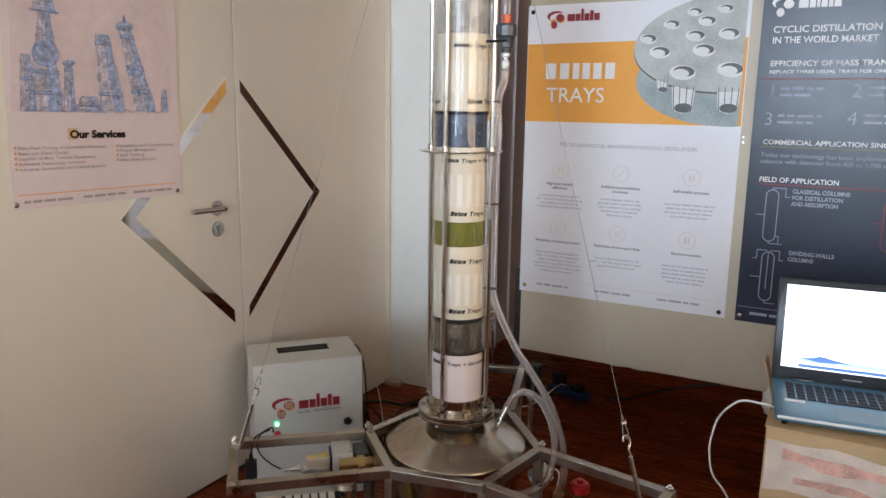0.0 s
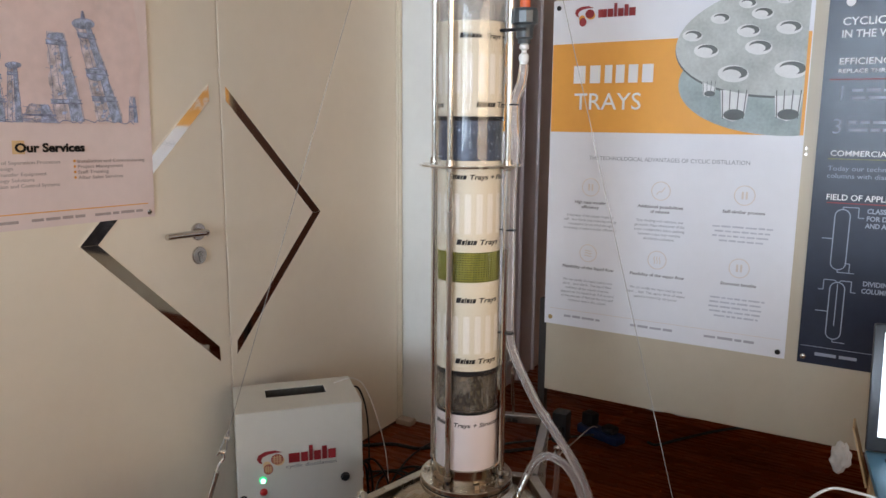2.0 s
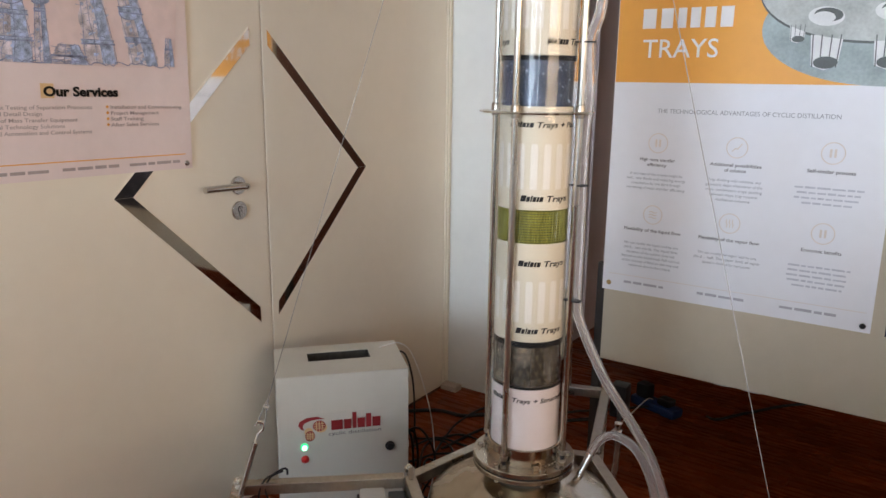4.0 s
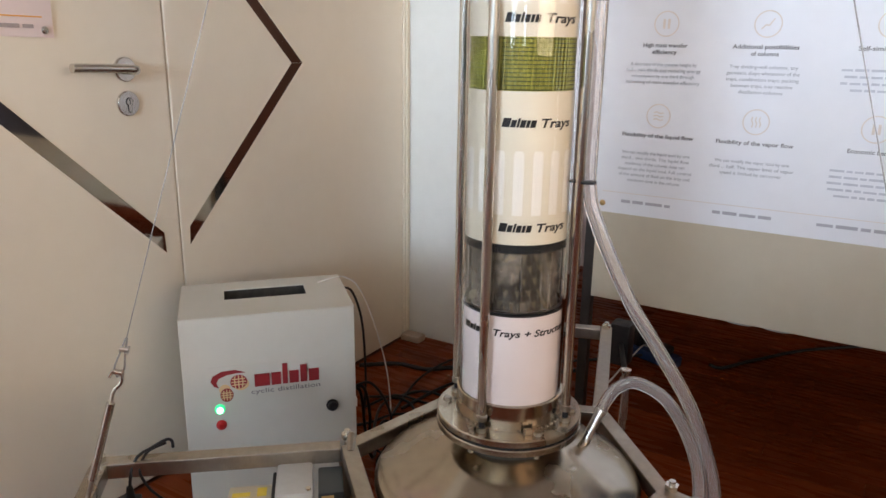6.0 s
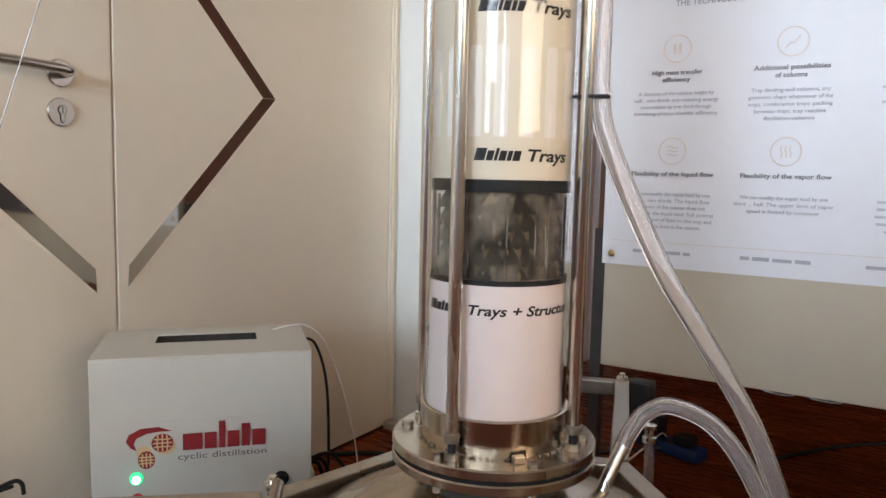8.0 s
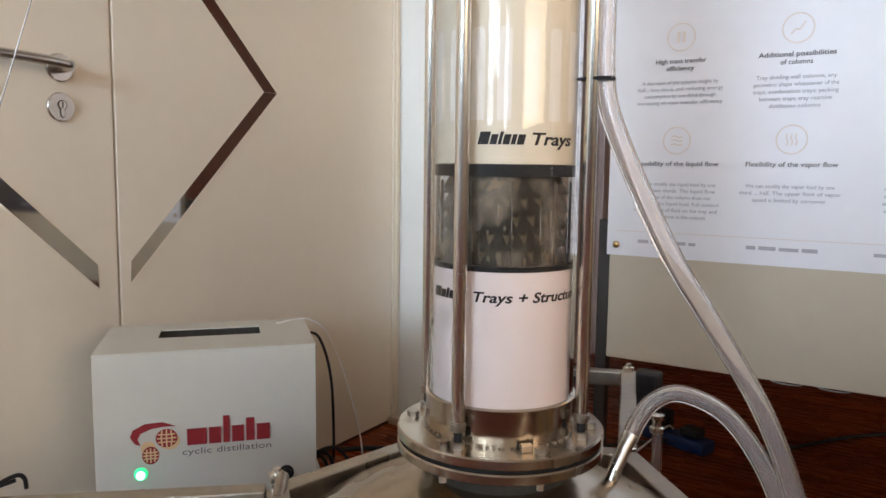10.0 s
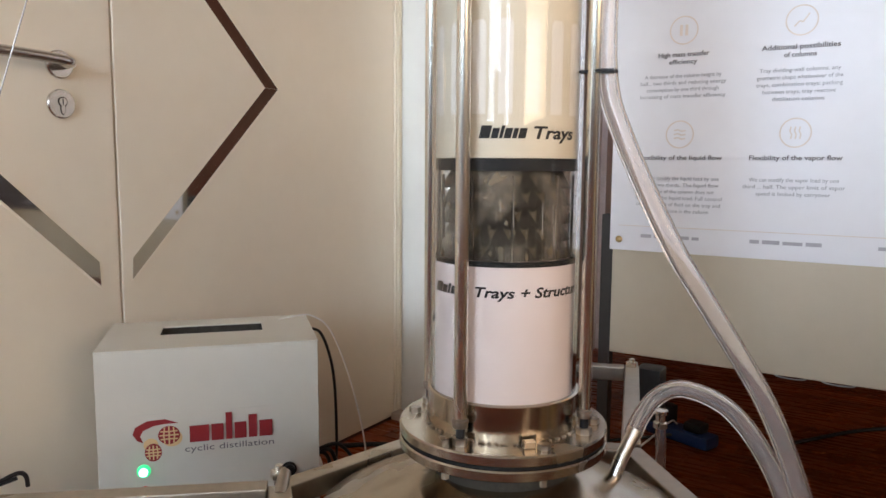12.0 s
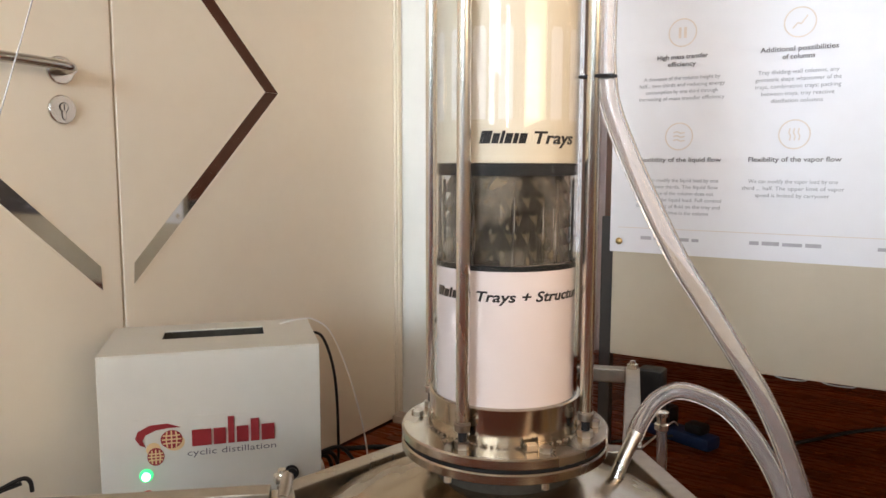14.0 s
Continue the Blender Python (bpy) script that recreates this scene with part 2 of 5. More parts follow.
def beam(a, b, w, h, bevel=0.002, bm=None, up=(0, 0, 1)):
    """A square bar from a to b, w across and h high."""
    a, b = Vector(a), Vector(b)
    y = (b - a).normalized()
    x = y.cross(Vector(up)).normalized()
    z = x.cross(y)
    m = Matrix((x, y, z)).transposed().to_4x4()
    m.translation = (a + b) / 2
    n = (b - a).length
    return block(-w / 2, w / 2, -n / 2, n / 2, -h / 2, h / 2, bevel, m, bm)


def lathe(profile, cx=0.0, cy=0.0, segs=64, closed=False, bm=None):
    """Rings of (radius, height) round a vertical axis."""
    bm = bm or bmesh.new()
    rings = []
    for r, z in profile:
        rings.append([bm.verts.new((cx + r * math.cos(2 * math.pi * i / segs), cy + r * math.sin(2 * math.pi * i / segs), z)) for i in range(segs)])
    pairs = list(zip(rings, rings[1:])) + ([(rings[-1], rings[0])] if closed else [])
    for lo, hi in pairs:
        for i in range(segs):
            j = (i + 1) % segs
            bm.faces.new((lo[i], lo[j], hi[j], hi[i]))
    if not closed:
        for ring, flip in ((rings[0], True), (rings[-1], False)):
            if profile[0 if flip else -1][0] > 1e-6:
                bm.faces.new(ring[::-1] if flip else ring)
    bmesh.ops.recalc_face_normals(bm, faces=bm.faces[:])
    return bm


def smooth_path(points, steps=8):
    pts = [Vector(p) for p in points]
    pts = [2 * pts[0] - pts[1]] + pts + [2 * pts[-1] - pts[-2]]
    out = []
    for i in range(1, len(pts) - 2):
        p0, p1, p2, p3 = pts[i - 1:i + 3]
        for k in range(steps):
            u = k / steps
            out.append(0.5 * (2 * p1 + (p2 - p0) * u + (2 * p0 - 5 * p1 + 4 * p2 - p3) * u * u + (3 * p1 - p0 - 3 * p2 + p3) * u ** 3))
    out.append(pts[-2])
    return out


def tube(points, r, segs=10, steps=8, inner=0.0, bm=None):
    """A round hose or cable along a smooth path; inner makes it hollow."""
    bm = bm or bmesh.new()
    path = smooth_path(points, steps)
    side = Vector((0.31, 0.17, 0.93))
    loops = []
    for radius in ((r, inner) if inner else (r,)):
        rings, s = [], side.copy()
        for i, p in enumerate(path):
            d = (path[min(i + 1, len(path) - 1)] - path[max(i - 1, 0)]).normalized()
            s = (s - d * s.dot(d)).normalized()
            u = d.cross(s)
            rings.append([bm.verts.new(p + radius * (math.cos(2 * math.pi * k / segs) * s + math.sin(2 * math.pi * k / segs) * u)) for k in range(segs)])
        for lo, hi in zip(rings, rings[1:]):
            for k in range(segs):
                j = (k + 1) % segs
                quad = (lo[k], lo[j], hi[j], hi[k])
                bm.faces.new(quad if radius == r else quad[::-1])
        loops.append(rings)
    for end in (0, -1):
        if inner:
            for k in range(segs):
                j = (k + 1) % segs
                bm.faces.new((loops[0][end][k], loops[1][end][k], loops[1][end][j], loops[0][end][j]))
        else:
            bm.faces.new(loops[0][end])
    if not inner:
        bmesh.ops.recalc_face_normals(bm, faces=bm.faces[:])
    return bm


def letters(text, height, bold=0.0, shear=0.0, depth=0.0004, space=1.0):
    """A bmesh of lettering in the xz plane, its left foot at the origin, facing -y. Height is that of the capitals."""
    cu = bpy.data.curves.new("letters", "FONT")
    cu.body, cu.size, cu.shear, cu.offset, cu.extrude, cu.space_character = text, height / 0.73, shear, bold, depth / 2, space
    cu.resolution_u = 3
    ob = bpy.data.objects.new("letters", cu)
    me = bpy.data.meshes.new_from_object(ob)
    bm = bmesh.new()
    bm.from_mesh(me)
    bpy.data.objects.remove(ob)
    bpy.data.curves.remove(cu)
    bpy.data.meshes.remove(me)
    bm.transform(pose(0, 0, 0, 90, 0, 0))
    return bm


def fit_width(bm, width):
    xs = [v.co.x for v in bm.verts]
    k = width / (max(xs) - min(xs))
    bm.transform(Matrix.Diagonal((k, 1, 1, 1)))
    return bm


def flat_bars(rects, depth=0.0006, bm=None):
    """Thin plates in the xz plane, each (x0, x1, z0, z1), proud towards -y."""
    bm = bm or bmesh.new()
    for x0, x1, z0, z1 in rects:
        block(x0, x1, -depth, 0, z0, z1, bm=bm)
    return bm


def word_bars(x, z, width, height, rng, gap=0.28):
    """One line of unreadable writing as plain bars the length of words."""
    rects, at = [], x
    while at < x + width - height:
        w = min(rng.uniform(1.6, 4.6) * height, x + width - at)
        rects.append((at, at + w, z, z + height * rng.uniform(0.62, 0.75)))
        at += w + height * 0.55
    return rects


def polygon(points, y=0.0, depth=0.0006, bm=None):
    """A flat plate in the xz plane from its outline."""
    bm = bm or bmesh.new()
    front = [bm.verts.new((x, y - depth, z)) for x, z in points]
    back = [bm.verts.new((x, y, z)) for x, z in points]
    bm.faces.new(front)
    bm.faces.new(back[::-1])
    for i in range(len(points)):
        j = (i + 1) % len(points)
        bm.faces.new((front[i], back[i], back[j], front[j]))
    bmesh.ops.recalc_face_normals(bm, faces=bm.faces[:])
    return bm


def ellipse(cx, cz, rx, rz, segs=28, turn=0.0):
    c, s = math.cos(turn), math.sin(turn)
    return [(cx + c * rx * math.cos(a) - s * rz * math.sin(a), cz + s * rx * math.cos(a) + c * rz * math.sin(a)) for a in (2 * math.pi * i / segs for i in range(segs))]


def ring_plate(cx, cz, r, w, y=0.0, depth=0.0006, segs=28, squash=1.0, bm=None, turn=0.0):
    bm = bm or bmesh.new()
    o, i = ellipse(cx, cz, r, r * squash, segs, turn), ellipse(cx, cz, r - w, (r - w) * squash if squash != 1 else r - w, segs, turn)
    vo, vi = [bm.verts.new((x, y - depth, z)) for x, z in o], [bm.verts.new((x, y - depth, z)) for x, z in i]
    for k in range(segs):
        j = (k + 1) % segs
        bm.faces.new((vo[k], vo[j], vi[j], vi[k]))
    return bm


def stroke(points, width, y=0.0, depth=0.0006, bm=None):
    """A thin drawn line in the xz plane through the points."""
    bm = bm or bmesh.new()
    for (x0, z0), (x1, z1) in zip(points, points[1:]):
        d = Vector((x1 - x0, 0, z1 - z0))
        if d.length < 1e-6:
            continue
        n = Vector((-d.z, 0, d.x)).normalized() * width / 2
        a, b = Vector((x0, y - depth, z0)), Vector((x1, y - depth, z1))
        bm.faces.new([bm.verts.new(p) for p in (a - n, b - n, b + n, a + n)])
    return bm


def wrap(bm, radius, angle, z, cx, cy):
    """Bends a plate that lies in the xz plane onto an upright cylinder, its x = 0 at that angle in degrees."""
    for v in bm.verts:
        a = radians(angle) + v.co.x / radius
        r = radius - v.co.y
        v.co = (cx + r * math.cos(a), cy + r * math.sin(a), z + v.co.z)
    return bm

# ---- the room ----
FZ = 0.02
DOORX = -2.125
NORTH, HIGH = 5.2, 2.8
rng = random.Random(4)


def structure(name, bm, mat, label, category):
    return tagged(part(name, bm, mat), label, category, kind="structure")


floor = structure("floor", block(-2.4, EAST + 0.2, SOUTH - 0.2, NORTH + 0.2, -0.15, FZ - 0.006), WOODDARK, "dark red-brown strip parquet floor", "floor")
structure("ceiling", block(-2.4, EAST + 0.2, SOUTH - 0.2, NORTH + 0.2, HIGH, HIGH + 0.15), CEIL, "plain pale plaster ceiling", "ceiling")
bw = block(-2.34, DOORX, SOUTH, 1.19, FZ - 0.01, HIGH)
block(-2.34, DOORX, 1.19, 3.281, 2.17, HIGH, bm=bw)
structure("wall_west", bw, WALL, "white painted wall round the double door", "wall")
structure("wall_pier", block(-2.34, -1.9, 3.281, NORTH, FZ - 0.01, HIGH, 0.004), WALL, "bluish white painted wall pier beside the door", "wall")
recess = structure("wall_recess", block(-1.9, -1.894, 3.40, NORTH, FZ, HIGH), MAUVE, "mauve brown wall of a recess with upright mouldings", "wall")
for ty, tw, td in ((3.425, 0.05, 0.022), (3.66, 0.03, 0.02), (3.79, 0.016, 0.014), (4.02, 0.035, 0.02), (4.22, 0.02, 0.016), (4.5, 0.07, 0.03), (4.8, 0.03, 0.02)):
    part("moulding", block(-1.894, -1.894 + td, ty, ty + tw, FZ, HIGH - 0.01, 0.004), TRIMWOOD if tw > 0.03 else MAUVE, recess)
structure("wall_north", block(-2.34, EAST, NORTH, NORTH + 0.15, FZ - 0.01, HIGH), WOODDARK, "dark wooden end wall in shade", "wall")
bw = block(EAST, EAST + 0.2, SOUTH, SIDE[0], FZ - 0.01, HIGH)
block(EAST, EAST + 0.2, SIDE[1], NORTH, FZ - 0.01, HIGH, bm=bw)
block(EAST, EAST + 0.2, SIDE[0], SIDE[1], FZ - 0.01, SIDE[2], bm=bw)
block(EAST, EAST + 0.2, SIDE[0], SIDE[1], SIDE[3], HIGH, bm=bw)
structure("wall_east", bw, TAN, "tan painted wall with one window", "wall")
side_window = empty("window_3", "unseen window in the side wall, added for warm fill light", "window", kind="structure")
for a in ((SIDE[0], SIDE[0] + 0.05, SIDE[2], SIDE[3]), (SIDE[1] - 0.05, SIDE[1], SIDE[2], SIDE[3]), (SIDE[0] + 0.05, SIDE[1] - 0.05, SIDE[2], SIDE[2] + 0.05), (SIDE[0] + 0.05, SIDE[1] - 0.05, SIDE[3] - 0.05, SIDE[3])):
    part("window_frame", block(EAST + 0.06, EAST + 0.12, *a, 0.004), WHITEPL, side_window)
pane = part("pane", block(EAST + 0.085, EAST + 0.091, SIDE[0] + 0.05, SIDE[1] - 0.05, SIDE[2] + 0.05, SIDE[3] - 0.05), GLASS, side_window)
pane.visible_shadow = False
bw = block(-2.34, WINDOWS[0][0], SOUTH - 0.25, SOUTH, FZ - 0.01, HIGH)
block(WINDOWS[0][1], WINDOWS[1][0], SOUTH - 0.25, SOUTH, FZ - 0.01, HIGH, bm=bw)
block(WINDOWS[1][1], EAST, SOUTH - 0.25, SOUTH, FZ - 0.01, HIGH, bm=bw)
for wx0, wx1 in WINDOWS:
    block(wx0, wx1, SOUTH - 0.25, SOUTH, FZ - 0.01, SILL, bm=bw)
    block(wx0, wx1, SOUTH - 0.25, SOUTH, LINTEL, HIGH, bm=bw)
structure("wall_south", bw, TAN, "tan wall with two tall windows", "wall")
for k, (wx0, wx1) in enumerate(WINDOWS):
    win = empty("window_%d" % (k + 1), "tall daylight window with a white frame", "window", kind="structure")
    fy0, fy1 = SOUTH - 0.14, SOUTH - 0.08
    for nm, a in (("window_frame", (wx0, wx0 + 0.05, SILL, LINTEL)), ("window_frame", (wx1 - 0.05, wx1, SILL, LINTEL)), ("window_frame", (wx0 + 0.05, wx1 - 0.05, SILL, SILL + 0.05)),
                  ("window_frame", (wx0 + 0.05, wx1 - 0.05, LINTEL - 0.05, LINTEL)), ("mullion", ((wx0 + wx1) / 2 - 0.03, (wx0 + wx1) / 2 + 0.03, SILL + 0.05, LINTEL - 0.05))):
        part(nm, block(a[0], a[1], fy0, fy1, a[2], a[3], 0.004), WHITEPL, win)
    pane = part("pane", block(wx0 + 0.05, wx1 - 0.05, fy0 + 0.025, fy0 + 0.031, SILL + 0.05, LINTEL - 0.05), GLASS, win)
    pane.visible_shadow = False
    part("window_sill", block(wx0 - 0.04, wx1 + 0.04, SOUTH - 0.07, SOUTH + 0.12, SILL - 0.03, SILL, 0.006), WHITEPL, win)

# unseen low wall, added to block window light from floor and lower door
bw = block(-1.35, 1.52, -0.92, -0.80, FZ - 0.01, 1.05, 0.006)
block(-0.66, 0.06, -0.92, -0.80, 1.045, 1.28, 0.006, bm=bw)
block(1.40, 1.52, -0.80, 2.35, FZ - 0.01, 1.05, 0.006, bm=bw)
structure("wall_low", bw, TAN, "unseen low tan wall, added to shade the lower room", "wall")

# double door with mirror strips set as a diamond across both leaves
door = empty("door_1", "closed cream double door with a mirror-strip diamond", "door", kind="structure")
AT_DOOR = pose(DOORX, 0, 0, 0, 0, 90)
SEAM = 2.248


def leaf(y0, y1, strips):
    bm = block(y0, y1, 0.0, 0.045, FZ + 0.006, 2.12, 0.003)
    bm.transform(AT_DOOR)
    lf = part("leaf", bm, CREAM, door)
    for outer, inner in strips:
        (ax, az), (bx, bz) = outer
        (cx, cz), (dx, dz) = inner
        sb = polygon([(ax, az), (bx, bz), (dx, dz), (cx, cz)], 0.0, 0.0015)
        sb.transform(AT_DOOR)
        part("mirror_strip", sb, CHROME, lf, "polished mirror metal strip")
        eb = bmesh.new()
        for p, q in ((outer[0], outer[1]),):
            beam((p[0], -0.0005, p[1]), (q[0], -0.0005, q[1]), 0.004, 0.003, 0.001, eb, up=(0, 1, 0))
        eb.transform(AT_DOOR)
        part("strip_edge", eb, CREAM, lf)
    return lf


left_leaf = leaf(1.245, SEAM - 0.0024, [(((2.201, 1.499), (1.732, 1.054)), ((2.201, 1.447), (1.788, 1.052))), (((1.732, 1.0535), (2.200, 0.602)), ((1.788, 1.0515), (2.198, 0.655)))])
right_leaf = leaf(SEAM + 0.0024, 3.238, [(((2.269, 1.498), (2.724, 1.050)), ((2.270, 1.450), (2.676, 1.050))), (((2.724, 1.0495), (2.274, 0.606)), ((2.676, 1.0495), (2.277, 0.655)))])
# lever handle and key rosette
hb = lathe([(0.0, 0.0), (0.026, 0.0), (0.027, 0.002), (0.027, 0.007), (0.025, 0.009), (0.011, 0.009), (0.010, 0.045), (0.0, 0.045)], segs=32)
hb.transform(pose(2.131, 0, 1.046, 90, 0, 0))
tube([(2.131, -0.020, 1.046), (2.130, -0.042, 1.047), (2.119, -0.052, 1.048), (2.09, -0.053, 1.050), (2.03, -0.053, 1.052), (1.974, -0.052, 1.053)], 0.0098, 14, 6, bm=hb)
hb.transform(AT_DOOR)
part("lever_handle", hb, SATIN, left_leaf, "satin metal lever handle on a round rosette", True)
kb = lathe([(0.0, 0.0), (0.026, 0.0), (0.028, 0.002), (0.028, 0.006), (0.026, 0.008), (0.0, 0.008)], segs=32)
kb.transform(pose(2.131, 0, 0.971, 90, 0, 0))
kb.transform(AT_DOOR)
part("key_rosette", kb, SATIN, left_leaf, "round satin key rosette", True)
kb = polygon(ellipse(2.132, 0.975, 0.0095, 0.0095, 20), -0.008, 0.0008)
polygon(ellipse(2.132, 0.962, 0.0055, 0.012, 16), -0.008, 0.0007, kb)
kb.transform(AT_DOOR)
part("keyhole", kb, BLACKPL, left_leaf)
kb = polygon(ellipse(2.132, 0.975, 0.0078, 0.0078, 20), -0.0088, 0.0012)
polygon(ellipse(2.132, 0.961, 0.004, 0.0095, 16), -0.0087, 0.0010, kb)
kb.transform(AT_DOOR)
part("lock_cylinder", kb, SATIN, left_leaf, "satin lock cylinder")
kb = flat_bars([(2.1311, 2.1329, 0.969, 0.981)], 0.0004)
kb.transform(Matrix.Translation((0, -0.0101, 0)))
kb.transform(AT_DOOR)
part("key_slot", kb, BLACKPL, left_leaf)
fb = block(3.241, 3.278, -0.004, 0.10, FZ + 0.002, 2.16, 0.004)
fb.transform(AT_DOOR)
part("door_frame", fb, CREAM, door)
fb = block(3.250, 3.259, -0.010, -0.004, FZ + 0.002, 2.16, 0.004)
fb.transform(AT_DOOR)
part("frame_bead", fb, CREAM, door)
fb = block(1.192, 1.242, -0.004, 0.10, FZ + 0.002, 2.16, 0.004)
fb.transform(AT_DOOR)
part("door_frame", fb, CREAM, door)
fb = block(1.242, 3.241, -0.004, 0.10, 2.123, 2.165, 0.004)
fb.transform(AT_DOOR)
part("door_frame", fb, CREAM, door)
fb = block(1.19, 3.281, 0.12, 0.2, FZ, 2.165)
fb.transform(AT_DOOR)
part("door_backing", fb, BLACKPL, door)
tagged(part("door_stop", block(-2.116, -2.035, 3.206, 3.258, FZ, FZ + 0.026, 0.007), material("beige_stopper", (0.45, 0.36, 0.29), 0.6)), "beige plastic door stop on the floor in the corner", "door stop")


# ---- wall posters ----
def logo(scale=1.0, mat=None):
    """A swoosh, two balls and six letter blocks: (red mesh, gold mesh). One unit wide at scale 1, from the origin."""
    red, gold = bmesh.new(), bmesh.new()
    arc = [(0.31 + 0.0, 0.30), (0.22, 0.335), (0.10, 0.33), (0.02, 0.29), (0.0, 0.24), (0.03, 0.19), (0.07, 0.17), (0.05, 0.22), (0.07, 0.26), (0.14, 0.29), (0.22, 0.30)]
    polygon(arc, bm=red)
    polygon(ellipse(0.245, 0.215, 0.075, 0.068), bm=red)
    polygon(ellipse(0.135, 0.095, 0.058, 0.066), bm=red)
    polygon(ellipse(0.265, 0.19, 0.07, 0.062), 0.0, 0.0003, gold)
    polygon(ellipse(0.12, 0.15, 0.05, 0.05), 0.0, 0.0003, gold)
    at = 0.385
    for w, h in ((0.135, 0.12), (0.085, 0.12), (0.045, 0.20), (0.085, 0.12), (0.06, 0.17), (0.095, 0.12)):
        block(at, at + w, -0.0006 / scale, 0, 0.15, 0.15 + h, bm=red)
        at += w + 0.016
    for b in (red, gold):
        b.transform(Matrix.Diagonal((scale, 1, scale, 1)))
    return red, gold


def sheet(name, x0, x1, z0, z1, mat, label, m, curl=0.004):
    """A hanging paper sheet with a slight wave, thickness 0.6 mm."""
    th = empty(name, label, "poster")
    bm = bmesh.new()
    nx, nz = 14, 18
    g = [[bm.verts.new((x0 + (x1 - x0) * i / nx, -curl * 0.5 * (1 + math.sin(2.2 * i / nx * math.pi + 0.8 * j / nz)) * (0.25 + (abs(j / nz - 0.5)) * 0.2) - 0.0012, z0 + (z1 - z0) * j / nz)) for j in range(nz + 1)] for i in range(nx + 1)]
    for i in range(nx):
        for j in range(nz):
            bm.faces.new((g[i][j], g[i + 1][j], g[i + 1][j + 1], g[i][j + 1]))
    ext = bmesh.ops.extrude_face_region(bm, geom=bm.faces[:])
    bmesh.ops.translate(bm, verts=[v for v in ext["geom"] if isinstance(v, bmesh.types.BMVert)], vec=(0, 0.0008, 0))
    bmesh.ops.recalc_face_normals(bm, faces=bm.faces[:])
    bm.transform(m)
    part("paper", bm, mat, th, smooth=True)
    return th


def printed(name, bm, mat, parent, m, lift=0.004, label=""):
    bm.transform(Matrix.Translation((0, -lift, 0)))
    bm.transform(m)
    ob = part(name, bm, mat, parent, label)
    if name in ("writing", "rule_and_dots", "column_drawing", "sketch_tower", "icon_glyph"):
        tagged(ob, kind="stuff")
    return ob


def text_at(text, x, z, height, width=None, bold=0.0, shear=0.0):
    bm = letters(text, height, bold, shear)
    if width:
        fit_width(bm, width)
    bm.transform(Matrix.Translation((x, 0, z)))
    return bm


HANG = pose(1.67, -0.002, 1.118) @ pose(0, 0, 0, 0, 1.1, 0) @ pose(-1.67, 0, -1.122)
# sketch poster taped to the door leaf
LIFT = 0.0035
services = sheet("services_poster", 1.402, 1.974, 1.122, 1.97, PINKPOSTER, "pinkish paper poster with blue plant sketch taped to the door", AT_DOOR @ HANG, 0.006)
SV = AT_DOOR @ HANG
printed("sketch_wash", polygon([(1.415, 1.385), (1.60, 1.383), (1.93, 1.385), (1.95, 1.60), (1.90, 1.93), (1.44, 1.93)]), SKETCHPINK, services, SV, LIFT)


def sketch_tower(x, z, w, h, lean, bands, seed):
    r = random.Random(seed)
    wash, ink, pale = bmesh.new(), bmesh.new(), bmesh.new()

    def at(u, v):
        return (x + lean * v * h + (u - 0.5) * w * (1 - 0.45 * v), z + v * h)
    rough_side = [(r.uniform(-0.1, 0.05), k / 12) for k in range(13)]
    other_side = [(1 + r.uniform(-0.05, 0.12), k / 12) for k in range(12, -1, -1)]
    polygon([at(u, v) for u, v in rough_side + other_side], 0, 0.0005, pale)
    polygon([at(0.55, 0), at(1, 0), at(1, 1), at(0.6, 1)], 0, 0.0007, wash)
    for u in (0.0, 0.35, 0.62, 1.0):
        stroke([at(u + r.uniform(-0.05, 0.05), k / 7) for k in range(8)], 0.0014, 0, 0.001, ink)
    for v in bands:
        polygon([at(-0.06, v), at(1.06, v), at(1.08, v + 0.045), at(-0.08, v + 0.045)], 0, 0.0009, wash)
        stroke([at(-0.1, v), at(1.1, v + r.uniform(-0.01, 0.01))], 0.003, 0, 0.0012, ink)
        stroke([at(-0.1, v + 0.045), at(1.1, v + 0.05)], 0.002, 0, 0.0012, ink)
    for k in range(20):
        a, b = r.uniform(0, 0.9), r.random() * 0.96
        polygon([at(a, b), at(a + 0.12, b + 0.008), at(a + r.uniform(0.1, 0.3), b + 0.04), at(a + 0.02, b + 0.035)], 0, 0.0008, wash)
    for k in range(60):
        u, v = r.random(), r.random()
        stroke([at(u, v), at(u + r.uniform(-0.3, 0.3), v + r.uniform(0, 0.06))], 0.0011, 0, 0.0012, ink)
    for bm, mat, lift in ((pale, SKETCHPALE, 0.0004), (wash, SKETCHBLUE, 0.0007), (ink, SKETCHLINE, 0.0009)):
        printed("sketch_tower", bm, mat, services, SV, LIFT + lift)


for a in ((1.512, 1.385, 0.100, 0.165, 0.04, (0.28, 0.62), 1), (1.520, 1.545, 0.058, 0.105, 0.03, (0.15,), 8), (1.525, 1.648, 0.072, 0.055, 0.0, (0.05, 0.80), 9), (1.583, 1.385, 0.036, 0.14, 0.02, (0.8,), 2), (1.725, 1.39, 0.080, 0.220, -0.12, (0.2, 0.86), 3), (1.845, 1.39, 0.072, 0.250, -0.27, (0.22, 0.5, 0.86), 4), (1.915, 1.39, 0.03, 0.07, 0.0, (0.6,), 5), (1.645, 1.385, 0.09, 0.045, 0.0, (0.4,), 6), (1.462, 1.385, 0.045, 0.15, 0.0, (0.55,), 7)):
    sketch_tower(*a)
